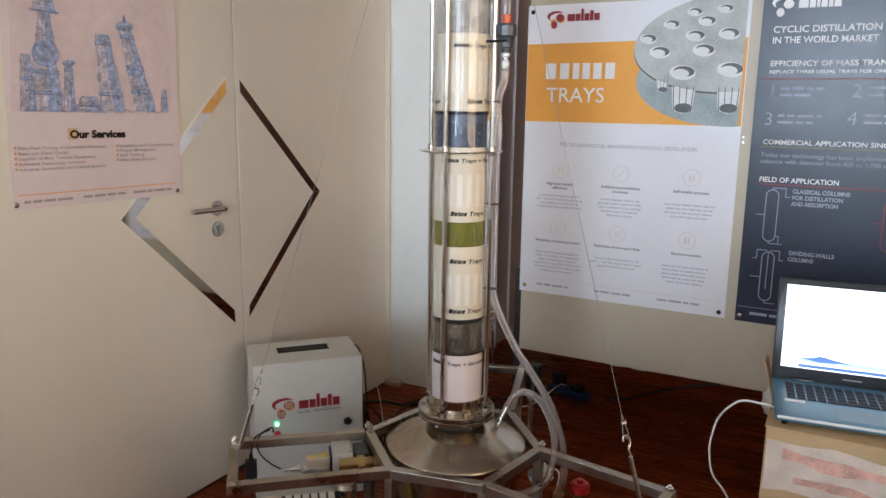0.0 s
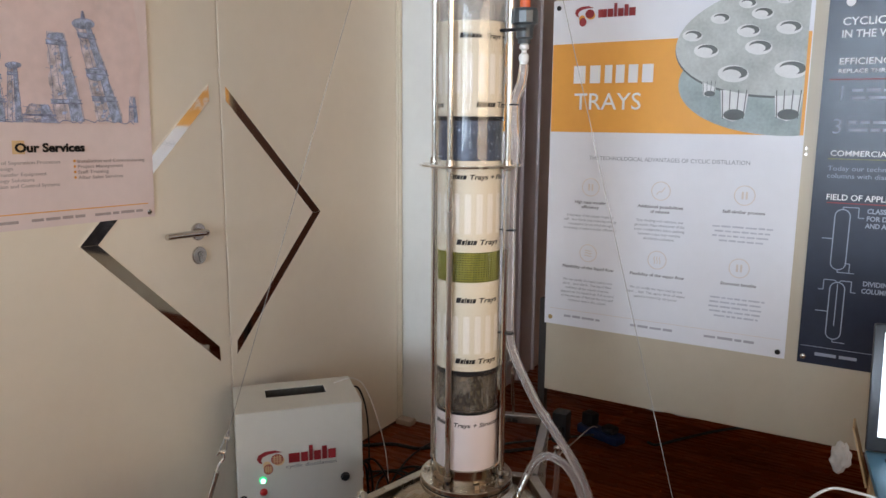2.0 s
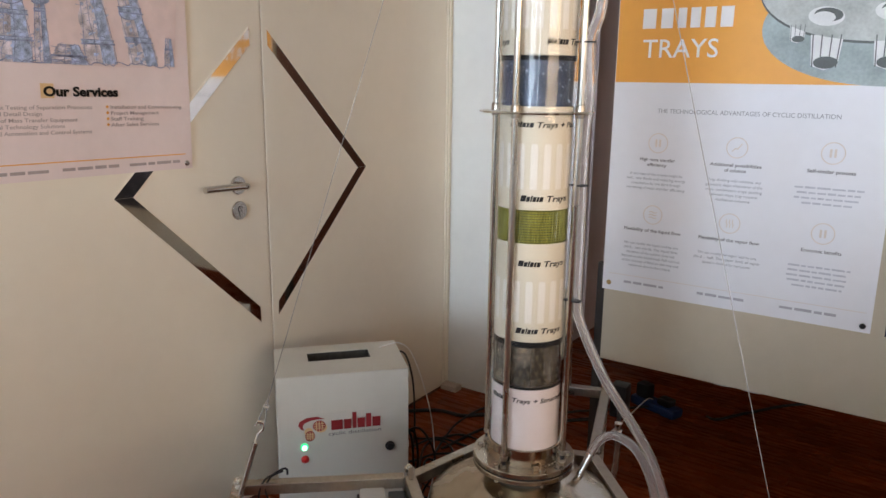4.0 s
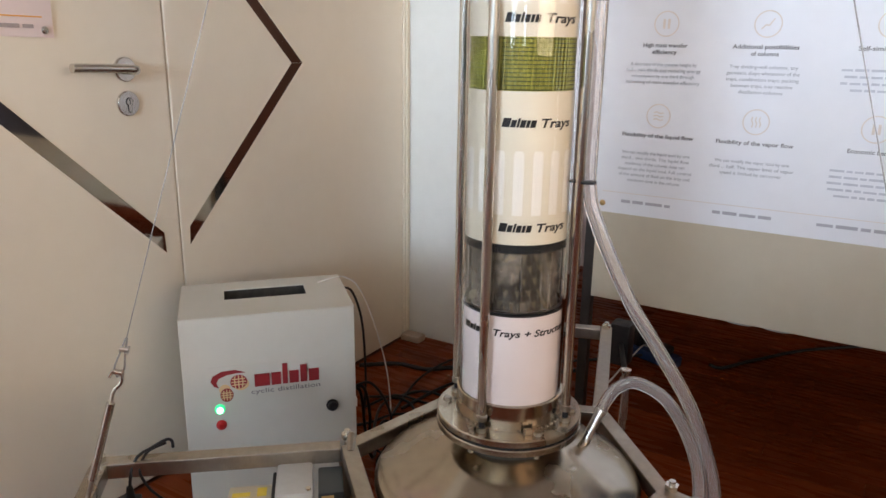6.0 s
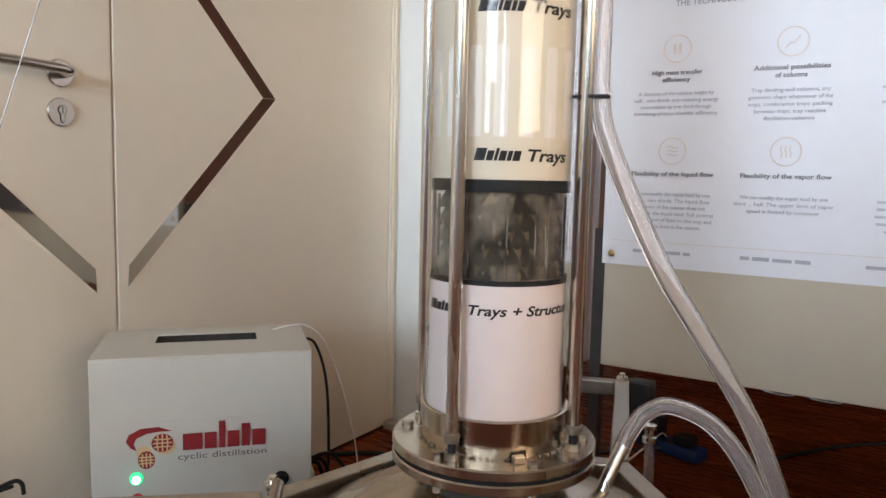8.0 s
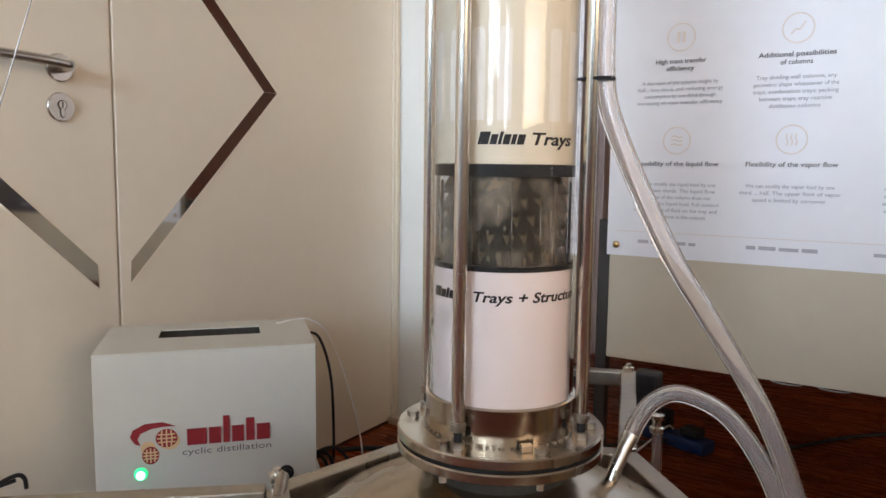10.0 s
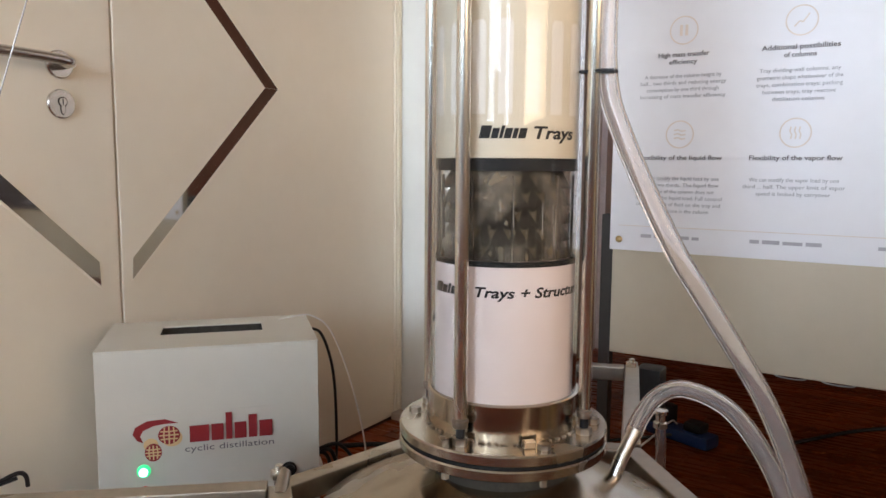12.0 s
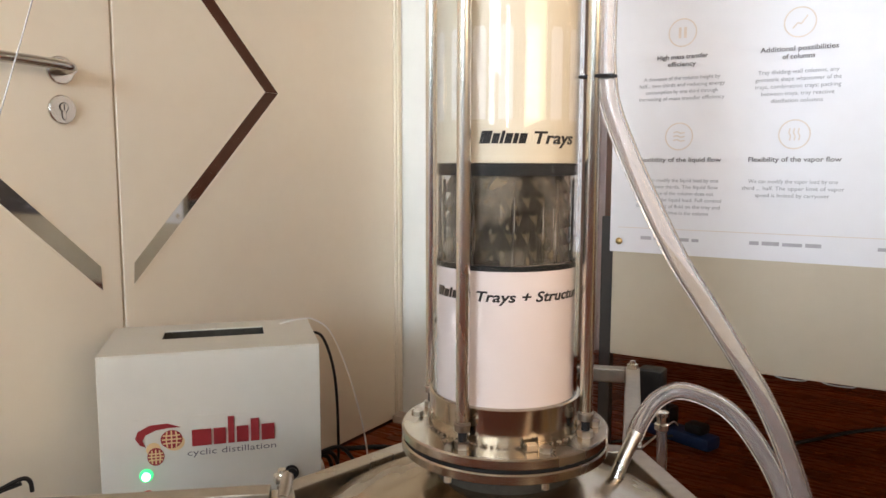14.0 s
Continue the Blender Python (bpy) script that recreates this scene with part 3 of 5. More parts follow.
for ex, ez, erx, erz in ((1.520, 1.540, 0.040, 0.034), (1.778, 1.640, 0.032, 0.014), (1.808, 1.515, 0.030, 0.018), (1.70, 1.600, 0.022, 0.009), (1.588, 1.520, 0.020, 0.008)):
    printed("sketch_head", polygon(ellipse(ex, ez, erx, erz, 24, 0.1)), SKETCHBLUE, services, SV, LIFT + 0.0013)
    printed("sketch_head", ring_plate(ex, ez, erx, 0.0022, squash=erz / erx, turn=0.1), SKETCHLINE, services, SV, LIFT + 0.0021)
printed("sketch_head", polygon([(1.771, 1.652), (1.785, 1.652), (1.780, 1.672), (1.775, 1.672)]), SKETCHLINE, services, SV, LIFT + 0.0016)
hill = [(1.445 + 0.0100 * k, 1.384 + 0.012 * rng.random()) for k in range(48)]
printed("sketch_tower", stroke(hill, 0.0022), SKETCHLINE, services, SV, LIFT + 0.0018)
printed("title_block", flat_bars([(1.572, 1.603, 1.308, 1.341)]), OCHRE, services, SV, LIFT)
printed("title", text_at("Our Services", 1.578, 1.313, 0.022, 0.185, 0.0013), PRINTBLACK, services, SV, LIFT + 0.001)
lines = bmesh.new()
for k, (txt, b) in enumerate((("Pilot Plant Testing of Separation Processes", 0.285), ("Basic and Detail Design", 0.155), ("Supplier of Mass Transfer Equipment", 0.245), ("Individual Technology Solutions", 0.21), ("Industrial Automation and Control Systems", 0.28))):
    printed("text_line", text_at(txt, 1.424, 1.283 - k * 0.0143, 0.0092, b * 0.94, 0.0001), PRINTWARM, services, SV, LIFT)
for k, (txt, b) in enumerate((("Installation and Commissioning", 0.205), ("Project Management", 0.135), ("Staff Training", 0.09), ("After Sales Services", 0.135))):
    printed("text_line", text_at(txt, 1.740, 1.283 - k * 0.0143, 0.0092, b, 0.0001), PRINTWARM, services, SV, LIFT)
flat_bars(word_bars(1.430, 1.138, 0.145, 0.011, rng), bm=lines)
flat_bars(word_bars(1.608, 1.139, 0.150, 0.011, rng), bm=lines)
flat_bars(word_bars(1.783, 1.139, 0.150, 0.011, rng), bm=lines)
printed("writing", lines, PRINTWARM, services, SV, LIFT)
dots = bmesh.new()
for k in range(5):
    polygon(ellipse(1.416, 1.288 - k * 0.0143, 0.0035, 0.0035, 10), bm=dots)
for k in range(4):
    polygon(ellipse(1.732, 1.288 - k * 0.0143, 0.0035, 0.0035, 10), bm=dots)
flat_bars([(1.413, 1.952, 1.160, 1.1625)], bm=dots)
printed("rule_and_dots", dots, ORANGE, services, SV, LIFT)
for px, pz in ((1.408, 1.136), (1.955, 1.136)):
    pb = lathe([(0, 0), (0.007, 0), (0.008, 0.002), (0.005, 0.005), (0, 0.006)], segs=14)
    pb.transform(pose(px, -0.004, pz, 90, 0, 0))
    pb.transform(SV)
    part("pin", pb, SATIN, services)

# display board with two posters
PY = 3.045
AT_BOARD = pose(0, PY, 0)
board = empty("display_board", "beige display board standing on dark legs", "display board")
part("panel", block(-1.326, 0.45, PY + 0.001, PY + 0.028, 0.398, 2.05, 0.003), BOARD, board)
part("post", block(-1.362, -1.332, PY + 0.02, PY + 0.05, FZ, 0.74, 0.003), material("dark_grey_post", (0.030, 0.024, 0.020), 0.45), board)
part("leg", block(0.15, 0.19, PY + 0.19, PY + 0.23, FZ, 0.60, 0.004), WOODDARK, board)
part("rail", block(-1.30, 0.40, PY + 0.03, PY + 0.19, 0.50, 0.54, 0.004), WOODDARK, board)
for hx in (-0.915, -0.82):
    hb = tube([(hx - 0.03, PY + 0.022, 0.399), (hx - 0.028, PY + 0.022, 0.392), (hx, PY + 0.022, 0.389), (hx + 0.03, PY + 0.022, 0.391), (hx + 0.032, PY + 0.022, 0.399)], 0.002, 8, 5)
    part("wire_clip", hb, WIRE, board, smooth=True)
for sz in (1.30, 1.318):
    sb = rod((-0.505, PY + 0.001, sz), (-0.505, PY - 0.002, sz), 0.004, 12)
    part("screw", sb, SATIN, board)

trays = sheet("trays_poster", -1.332, -0.514, 0.656, 1.80, POSTER, "white and orange poster of a perforated tray pinned to the board", AT_BOARD, 0.004)
TP = AT_BOARD
TL = 0.0045
printed("orange_band", polygon([(-1.330, 1.356), (-0.5165, 1.356), (-0.5165, 1.660), (-1.330, 1.654)]), ORANGE, trays, TP, TL - 0.0015)


def clip(points, x1=-0.526, z1=1.797):
    return [(min(x, x1), min(z, z1)) for x, z in points]


printed("tray_print", polygon(clip(ellipse(-0.550, 1.520, 0.344, 0.166, 60, 0.03))), TRAYLOW, trays, TP, TL)
printed("tray_print", polygon(clip(ellipse(-0.550, 1.640, 0.360, 0.172, 60, 0.07))), TRAYDARK, trays, TP, TL + 0.0006)
printed("tray_print", polygon(clip(ellipse(-0.550, 1.646, 0.359, 0.171, 60, 0.07))), TRAYTOP, trays, TP, TL + 0.0012)
for hx, hz, hr in ((-0.859, 1.662, 0.031), (-0.778, 1.710, 0.029), (-0.657, 1.718, 0.031), (-0.693, 1.669, 0.034), (-0.814, 1.614, 0.038), (-0.580, 1.673, 0.036), (-0.661, 1.619, 0.039), (-0.729, 1.542, 0.046), (-0.566, 1.551, 0.046), (-0.701, 1.750, 0.026), (-0.598, 1.757, 0.026)):
    printed("hole_print", polygon(clip(ellipse(hx, hz, hr, hr * 0.56, 28, -0.1))), TRAYPALE, trays, TP, TL + 0.0018)
    printed("hole_print", polygon(clip(ellipse(hx + 0.12 * hr, hz + 0.09 * hr, hr * 0.8, hr * 0.40, 24, -0.1))), TRAYDARK, trays, TP, TL + 0.0024)
    printed("hole_print", polygon(clip(ellipse(hx - 0.10 * hr, hz - 0.05 * hr, hr * 0.62, hr * 0.33, 24, -0.1))), TRAYPALE, trays, TP, TL + 0.003)
for cx, cz, k in ((-0.721, 1.440, 1.05), (-0.566, 1.440, 1.0), (-0.798, 1.494, 0.55)):
    printed("cup_print", polygon(clip([(cx - 0.04 * k, cz + 0.05 * k), (cx + 0.04 * k, cz + 0.05 * k), (cx + 0.032 * k, cz - 0.03 * k), (cx, cz - 0.042 * k), (cx - 0.032 * k, cz - 0.03 * k)])), TRAYPALE, trays, TP, TL + 0.0008)
    printed("cup_print", polygon(clip(ellipse(cx + 0.003, cz - 0.022 * k, 0.030 * k, 0.016 * k))), TRAYDARK, trays, TP, TL + 0.0014)
    sb = bmesh.new()
    for u in (-0.034, -0.012, 0.012, 0.034):
        stroke(clip([(cx + u * k, cz + 0.05 * k), (cx + u * k * 0.85, cz - 0.034 * k)]), 0.003 * k, 0, 0.0006, sb)
    printed("cup_print", sb, TRAYDARK, trays, TP, TL + 0.0018)
at = -1.250
for w in (0.052, 0.046, 0.032, 0.037, 0.040, 0.046):
    printed("title_block", flat_bars([(at, at + w * 0.80, 1.521, 1.580)]), PRINTWHITE, trays, TP, TL + 0.001)
    at += w + 0.006
printed("title", text_at("TRAYS", -1.246, 1.433, 0.058, 0.232, 0.0002), PRINTWHITE, trays, TP, TL + 0.001)
red, gold = logo(0.215)
for b, mt in ((gold, ORANGE), (red, REDPRINT)):
    b.transform(Matrix.Translation((-1.254, 0, 1.704)))
    printed("logo", b, mt, trays, TP, TL)
printed("heading", text_at("THE TECHNOLOGICAL ADVANTAGES OF CYCLIC DISTILLATION", -1.183, 1.262, 0.0140, 0.523), PRINTGREY, trays, TP, TL)
COLS, ROWZ = (-1.173, -0.930, -0.668), (1.166, 0.932)
HEADS = (("High mass transfer\nefficiency", "Additional possibilities\nof columns", "Self-similar process"), ("Flexibility of the liquid flow", "Flexibility of the vapor flow", "Economic benefits"))
BODIES = ((4, 4, 4), (5, 3, 5))
TEXTS = (("A decrease of the column height by/half... two thirds and reducing energy/consumption by one third through/increasing of mass transfer efficiency", "Tray dividing-wall columns, any/geometric shape whatsoever of the/trays, combination trays: packing/between trays, tray reactive/distillation columns", ""),
         ("We can modify the liquid load by one/third... two thirds. The liquid flow/residence of the column does not/depend on the liquid load. Full control/of the amount of fluid on the tray and/residence time in the column", "We can modify the vapor load by one/third ... half. The upper limit of vapor/speed is limited by carryover", ""))
for r in range(2):
    for c in range(3):
        x, z = COLS[c], ROWZ[r]
        printed("icon", ring_plate(x, z, 0.032, 0.0028), PRINTICON, trays, TP, TL)
        ib = bmesh.new()
        if (r, c) == (0, 1):
            stroke([(x - 0.014, z - 0.012), (x - 0.004, z - 0.001), (x + 0.002, z - 0.004), (x + 0.014, z + 0.013)], 0.003, bm=ib)
        elif (r, c) == (1, 1):
            for u in (-0.009, 0, 0.009):
                stroke([(x + u, z - 0.013), (x + u + 0.002, z - 0.004), (x + u - 0.002, z + 0.004), (x + u, z + 0.013)], 0.0028, bm=ib)
        elif (r, c) == (1, 0):
            for u in (-0.009, 0, 0.009):
                stroke([(x - 0.013, z + u), (x - 0.004, z + u + 0.002), (x + 0.004, z + u - 0.002), (x + 0.013, z + u)], 0.0028, bm=ib)
        else:
            for u in (-0.009, 0.003):
                flat_bars([(x + u, x + u + 0.006, z - 0.012, z + 0.012)], bm=ib)
        printed("icon_glyph", ib, PRINTICON, trays, TP, TL)
        hz = z - 0.058
        for n, ln in enumerate(HEADS[r][c].split("\n")):
            b = letters(ln, 0.0105, 0.0002)
            wd = len(ln) * 0.0063
            fit_width(b, wd)
            b.transform(Matrix.Translation((x - wd / 2, 0, hz - n * 0.0165)))
            printed("heading", b, PRINTDARK, trays, TP, TL)
        if TEXTS[r][c]:
            for n, ln in enumerate(TEXTS[r][c].split("/")):
                b = letters(ln, 0.0088)
                wd = len(ln) * 0.00505
                fit_width(b, wd)
                b.transform(Matrix.Translation((x - wd / 2, 0, z - 0.105 - n * 0.0152)))
                printed("text_line", b, PRINTGREY, trays, TP, TL)
            continue
        lb = bmesh.new()
        for n in range(BODIES[r][c]):
            wd = 0.185 - (0.05 if n == BODIES[r][c] - 1 else 0.02 * rng.random())
            flat_bars(word_bars(x - wd / 2, z - 0.105 - n * 0.0152, wd, 0.0078, rng), bm=lb)
        printed("writing", lb, PRINTFAINT, trays, TP, TL)
lb = flat_bars(word_bars(-1.255, 0.689, 0.135, 0.0115, rng))
flat_bars(word_bars(-1.010, 0.690, 0.160, 0.0115, rng), bm=lb)
flat_bars(word_bars(-0.762, 0.690, 0.160, 0.0115, rng), bm=lb)
printed("writing", lb, PRINTMID, trays, TP, TL)
printed("rule", flat_bars([(-1.31, -0.53, 0.7155, 0.717)]), PRINTICON, trays, TP, TL)
for px, pz, mt in ((-1.308, 0.682, BRASS), (-0.535, 0.676, BLACKPL), (-1.312, 1.775, BLACKPL)):
    pb = lathe([(0, 0), (0.0075, 0), (0.0085, 0.002), (0.005, 0.005), (0, 0.006)], segs=14)
    pb.transform(pose(px, PY - 0.004, pz, 90, 0, 0))
    part("pin", pb, mt, trays)

dark = sheet("market_poster", -0.478, 0.34, 0.655, 1.80, NAVY, "dark slate poster with white lettering pinned to the board", AT_BOARD, 0.008)
DL = 0.0068
for txt, z, h, w, bold in (("CYCLIC DISTILLATION - YOUR PLACE", 1.671, 0.026, 0.66, 0.0012), ("IN THE WORLD MARKET", 1.636, 0.026, 0.385, 0.0012), ("EFFICIENCY OF MASS TRANSFER", 1.561, 0.022, 0.50, 0.001), ("REPLACE THREE USUAL TRAYS FOR ONE TRAY", 1.537, 0.0135, 0.50, 0.0008),
                           ("COMMERCIAL APPLICATION SINCE", 1.298, 0.0195, 0.485, 0.001), ("FIELD OF APPLICATION", 1.168, 0.021, 0.305, 0.001)):
    printed("lettering", text_at(txt, -0.440, z, h * 0.86, w * 0.81, bold * 0.35), PRINTWHITE, dark, TP, DL)
for txt, x, z in (("1", -0.440, 1.457), ("2", -0.185, 1.459), ("3", -0.444, 1.363), ("4", -0.190, 1.370)):
    printed("numeral", text_at(txt, x, z, 0.046, None, -0.0005), PALELINE, dark, TP, DL)
lb = bmesh.new()
for x, z in ((-0.40, 1.483), (-0.40, 1.392), (-0.14, 1.485), (-0.14, 1.396)):
    for k, w in enumerate((0.135, 0.11)):
        flat_bars(word_bars(x, z - k * 0.022, w, 0.012, rng), bm=lb)
for k, (txt, w) in enumerate((("Today our technology has been implemented in", 0.43), ("columns with diameter from 400 to 1,700 mm.", 0.41))):
    printed("text_line", text_at(txt, -0.443, 1.255 - k * 0.022, 0.0145, w), PALELINE, dark, TP, DL)
printed("writing", lb, PALELINE, dark, TP, DL)
printed("rule", flat_bars([(-0.46, 0.3, 1.517, 1.520), (-0.437, 0.3, 1.158, 1.161)]), REDPRINT, dark, TP, DL)
printed("rule", flat_bars([(-0.445, 0.3, 1.288, 1.2905)]), GREENPACK, dark, TP, DL)
printed("lettering", text_at("CLASSICAL COLUMNS", -0.329, 1.133, 0.0145, 0.175, 0.0006), PALELINE, dark, TP, DL)
printed("lettering", text_at("FOR DISTILLATION", -0.329, 1.111, 0.0145, 0.155, 0.0006), PALELINE, dark, TP, DL)
printed("lettering", text_at("AND ABSORPTION", -0.330, 1.090, 0.0145, 0.145, 0.0006), PALELINE, dark, TP, DL)
printed("lettering", text_at("DIVIDING-WALLS", -0.321, 0.917, 0.0145, 0.14, 0.0006), PALELINE, dark, TP, DL)
printed("lettering", text_at("COLUMNS", -0.323, 0.895, 0.0145, 0.08, 0.0006), PALELINE, dark, TP, DL)


def capsule(x, z0, z1, r):
    top = [(x + r * math.cos(a), z1 - r + r * math.sin(a)) for a in (math.pi * k / 12 for k in range(13))]
    low = [(x - r * math.cos(a), z0 + r - r * math.sin(a)) for a in (math.pi * k / 12 for k in range(13))]
    return top + low + [top[0]]


lb = stroke(capsule(-0.391, 0.959, 1.141, 0.020), 0.003)
stroke([(-0.391, 1.141), (-0.391, 1.148), (-0.350, 1.148), (-0.350, 1.118), (-0.335, 1.118)], 0.0025, bm=lb)
stroke([(-0.391, 0.959), (-0.391, 0.951), (-0.346, 0.951), (-0.360, 0.951), (-0.360, 0.979), (-0.374, 0.979)], 0.0025, bm=lb)
stroke([(-0.440, 1.052), (-0.411, 1.052)], 0.0025, bm=lb)
stroke(capsule(-0.386, 0.743, 0.920, 0.020), 0.003, bm=lb)
stroke([(-0.386, 0.785), (-0.386, 0.915)], 0.0025, bm=lb)
stroke([(-0.438, 0.895), (-0.424, 0.895), (-0.424, 0.926), (-0.394, 0.926), (-0.386, 0.918), (-0.378, 0.926), (-0.350, 0.926), (-0.350, 0.893), (-0.337, 0.893)], 0.0025, bm=lb)
stroke([(-0.440, 0.828), (-0.406, 0.828)], 0.0025, bm=lb)
stroke([(-0.386, 0.743), (-0.386, 0.734), (-0.352, 0.734)], 0.0025, bm=lb)
flat_bars([(-0.47, 0.33, 0.711, 0.7125)], bm=lb)
flat_bars(word_bars(-0.43, 0.684, 0.13, 0.014, rng), bm=lb)
printed("column_drawing", lb, PALELINE, dark, TP, DL)
rb = stroke(capsule(-0.03, 0.960, 1.13, 0.020), 0.003)
stroke([(-0.079, 1.05), (-0.05, 1.05)], 0.0025, bm=rb)
printed("column_drawing", rb, REDPRINT, dark, TP, DL)
red, gold = logo(0.215)
gold.free()
red.transform(Matrix.Translation((-0.452, 0, 1.716)))
printed("logo", red, PRINTWHITE, dark, TP, DL)
pb = lathe([(0, 0), (0.0075, 0), (0.0085, 0.002), (0.005, 0.005), (0, 0.006)], segs=14)
pb.transform(pose(-0.462, PY - 0.006, 0.676, 90, 0, 0))
part("pin", pb, SATIN, dark)

# ---- the glass column on its kettle and frame ----
CX, CY = -1.057, 1.942
# offsets of the rig and of the hoses tied to the column
RIG = (-0.033, 0.002, 0.0)
TUBE = (-0.021, 0.010, 0.002)
TIED = (-0.030, 0.005, 0.002)
RG = 0.0735
FRZ = 0.49
column = empty("distillation_column", "glass distillation column on a stainless kettle with an angled steel frame", "distillation column")


def col(name, profile, mat, parent=column, label="", segs=64, closed=False):
    return part(name, lathe(profile, CX, CY, segs, closed), mat, parent, label, True)


# vessel, cone and flanges
col("vessel", [(0.0, 0.10), (0.15, 0.10), (0.168, 0.115), (0.172, 0.14), (0.172, 0.478), (0.0, 0.478)], STEEL, label="stainless kettle shell")
col("cone", [(0.0, 0.480), (0.194, 0.480), (0.198, 0.484), (0.198, 0.492), (0.192, 0.500), (0.165, 0.514), (0.13, 0.531), (0.09, 0.549), (0.066, 0.559), (0.064, 0.570), (0.0, 0.570)], STEEL, label="brushed stainless cone lid", segs=96)
# widened neck, near black: the shadow under the flange is in its colour
col("neck", [(0.0, 0.552), (0.072, 0.552), (0.074, 0.560), (0.074, 0.5785), (0.0, 0.5785)], DARKSHADE)
low_flange = col("flange", [(0.0, 0.5785), (0.103, 0.5785), (0.105, 0.580), (0.105, 0.5875), (0.1035, 0.589), (0.0, 0.589)], STEEL, segs=80)
col("gasket", [(0.0, 0.589), (0.1015, 0.589), (0.1015, 0.5925), (0.0, 0.5925)], DARKRUB, label="black rubber gasket", segs=80)
up_flange = col("flange", [(0.0, 0.5925), (0.1035, 0.5925), (0.105, 0.594), (0.105, 0.6015), (0.1035, 0.603), (0.0, 0.603)], STEEL, segs=80)
col("collar", [(0.0705, 0.603), (0.0765, 0.603), (0.0765, 0.638), (0.0745, 0.639), (0.0705, 0.639)], COLLAR, label="stainless socket collar", closed=True)
wb = bmesh.new()
for k in range(90):
    a = 2 * math.pi * (k + 0.5 * rng.random()) / 90
    s = 0.0010 + 0.0012 * rng.random()
    bmesh.ops.create_icosphere(wb, subdivisions=1, radius=s, matrix=Matrix.Translation((CX + 0.0772 * math.cos(a), CY + 0.0772 * math.sin(a), 0.6035 + 0.0008 * rng.random())))
part("weld_bead", wb, STEELDULL, column, smooth=True)
for k in range(6):
    a = radians(22 + 60 * k)
    bx, by = CX + 0.091 * math.cos(a), CY + 0.091 * math.sin(a)
    bb = rod((bx, by, 0.603), (bx, by, 0.6085), 0.0062, 6)
    part("bolt_head", bb, STEELDULL, up_flange)
    part("bolt_end", rod((bx, by, 0.568), (bx, by, 0.5785), 0.0038, 10), STEELROD, low_flange)
# glass tube
glass = col("glass_tube", [(RG, 0.606), (RG, 2.28), (RG - 0.0035, 2.28), (RG - 0.0035, 0.606)], GLASS, label="clear glass tube", closed=True, segs=96)
glass.visible_shadow = False
RP = RG - 0.0042


def sleeve(name, z0, z1, mat, label="", r=RP):
    return col(name, [(r - 0.001, z0), (r, z0), (r, z1), (r - 0.001, z1)], mat, label=label, closed=True, segs=72)


low_paper = sleeve("label_paper", 0.612, 0.767, PINKWHITE, "pale pink paper label")
mid_paper = sleeve("label_paper", 0.866, 1.060, IVORY, "ivory paper label with printed bars")
upper_paper = sleeve("label_paper", 1.124, 1.313, IVORY, "ivory paper label with printed bars")
top_paper = sleeve("label_paper", 1.403, 1.590, IVORY, "ivory paper label with printed bars")
sleeve("seal_ring", 0.8545, 0.8655, DARKRUB, "black seal ring", RP + 0.0004)
sleeve("seal_ring", 0.767, 0.772, DARKRUB, "black seal ring", RP + 0.0004)
sleeve("seal_ring", 1.394, 1.403, DARKRUB, "black seal ring", RP + 0.0004)
top_glass = col("inner_tube", [(RP - 0.004, 1.590), (RP, 1.590), (RP, 2.28), (RP - 0.004, 2.28)], misty("grey_haze_film", (0.5, 0.48, 0.45), 0.25, 0.6, 14), closed=True)


def on_label(text, start, z, height, arc, parent):
    bm = letters(text, height, height * 0.032, 0.22, 0.0003)
    fit_width(bm, RP * radians(arc))
    part("lettering", wrap(bm, RP + 0.0002, start, z - height / 2, CX, CY), PRINTBLACK, parent)


def brand_blocks(start, z, height, arc, parent):
    """The first word of each label as six plain slanted blocks."""
    bm = bmesh.new()
    ws = (1.35, 0.85, 0.4, 0.85, 0.55, 0.9)
    k = RP * radians(arc) / (sum(ws) + 0.8)
    at = 0.0
    for i, w in enumerate(ws):
        hh = height if i in (0, 2) else height * 0.8
        polygon([(at, 0), (at + w * k, 0), (at + w * k + 0.25 * hh, hh), (at + 0.25 * hh, hh)], 0, 0.0003, bm)
        at += (w + 0.16) * k
    part("lettering", wrap(bm, RP + 0.0002, start, z - height / 2, CX, CY), PRINTBLACK, parent)


def caption(rest, start, z, height, parent, arc1=34.5, arc2=38.5):
    brand_blocks(start, z, height, arc1, parent)
    on_label(rest, start + arc1 + 4.5, z, height, arc2, parent)


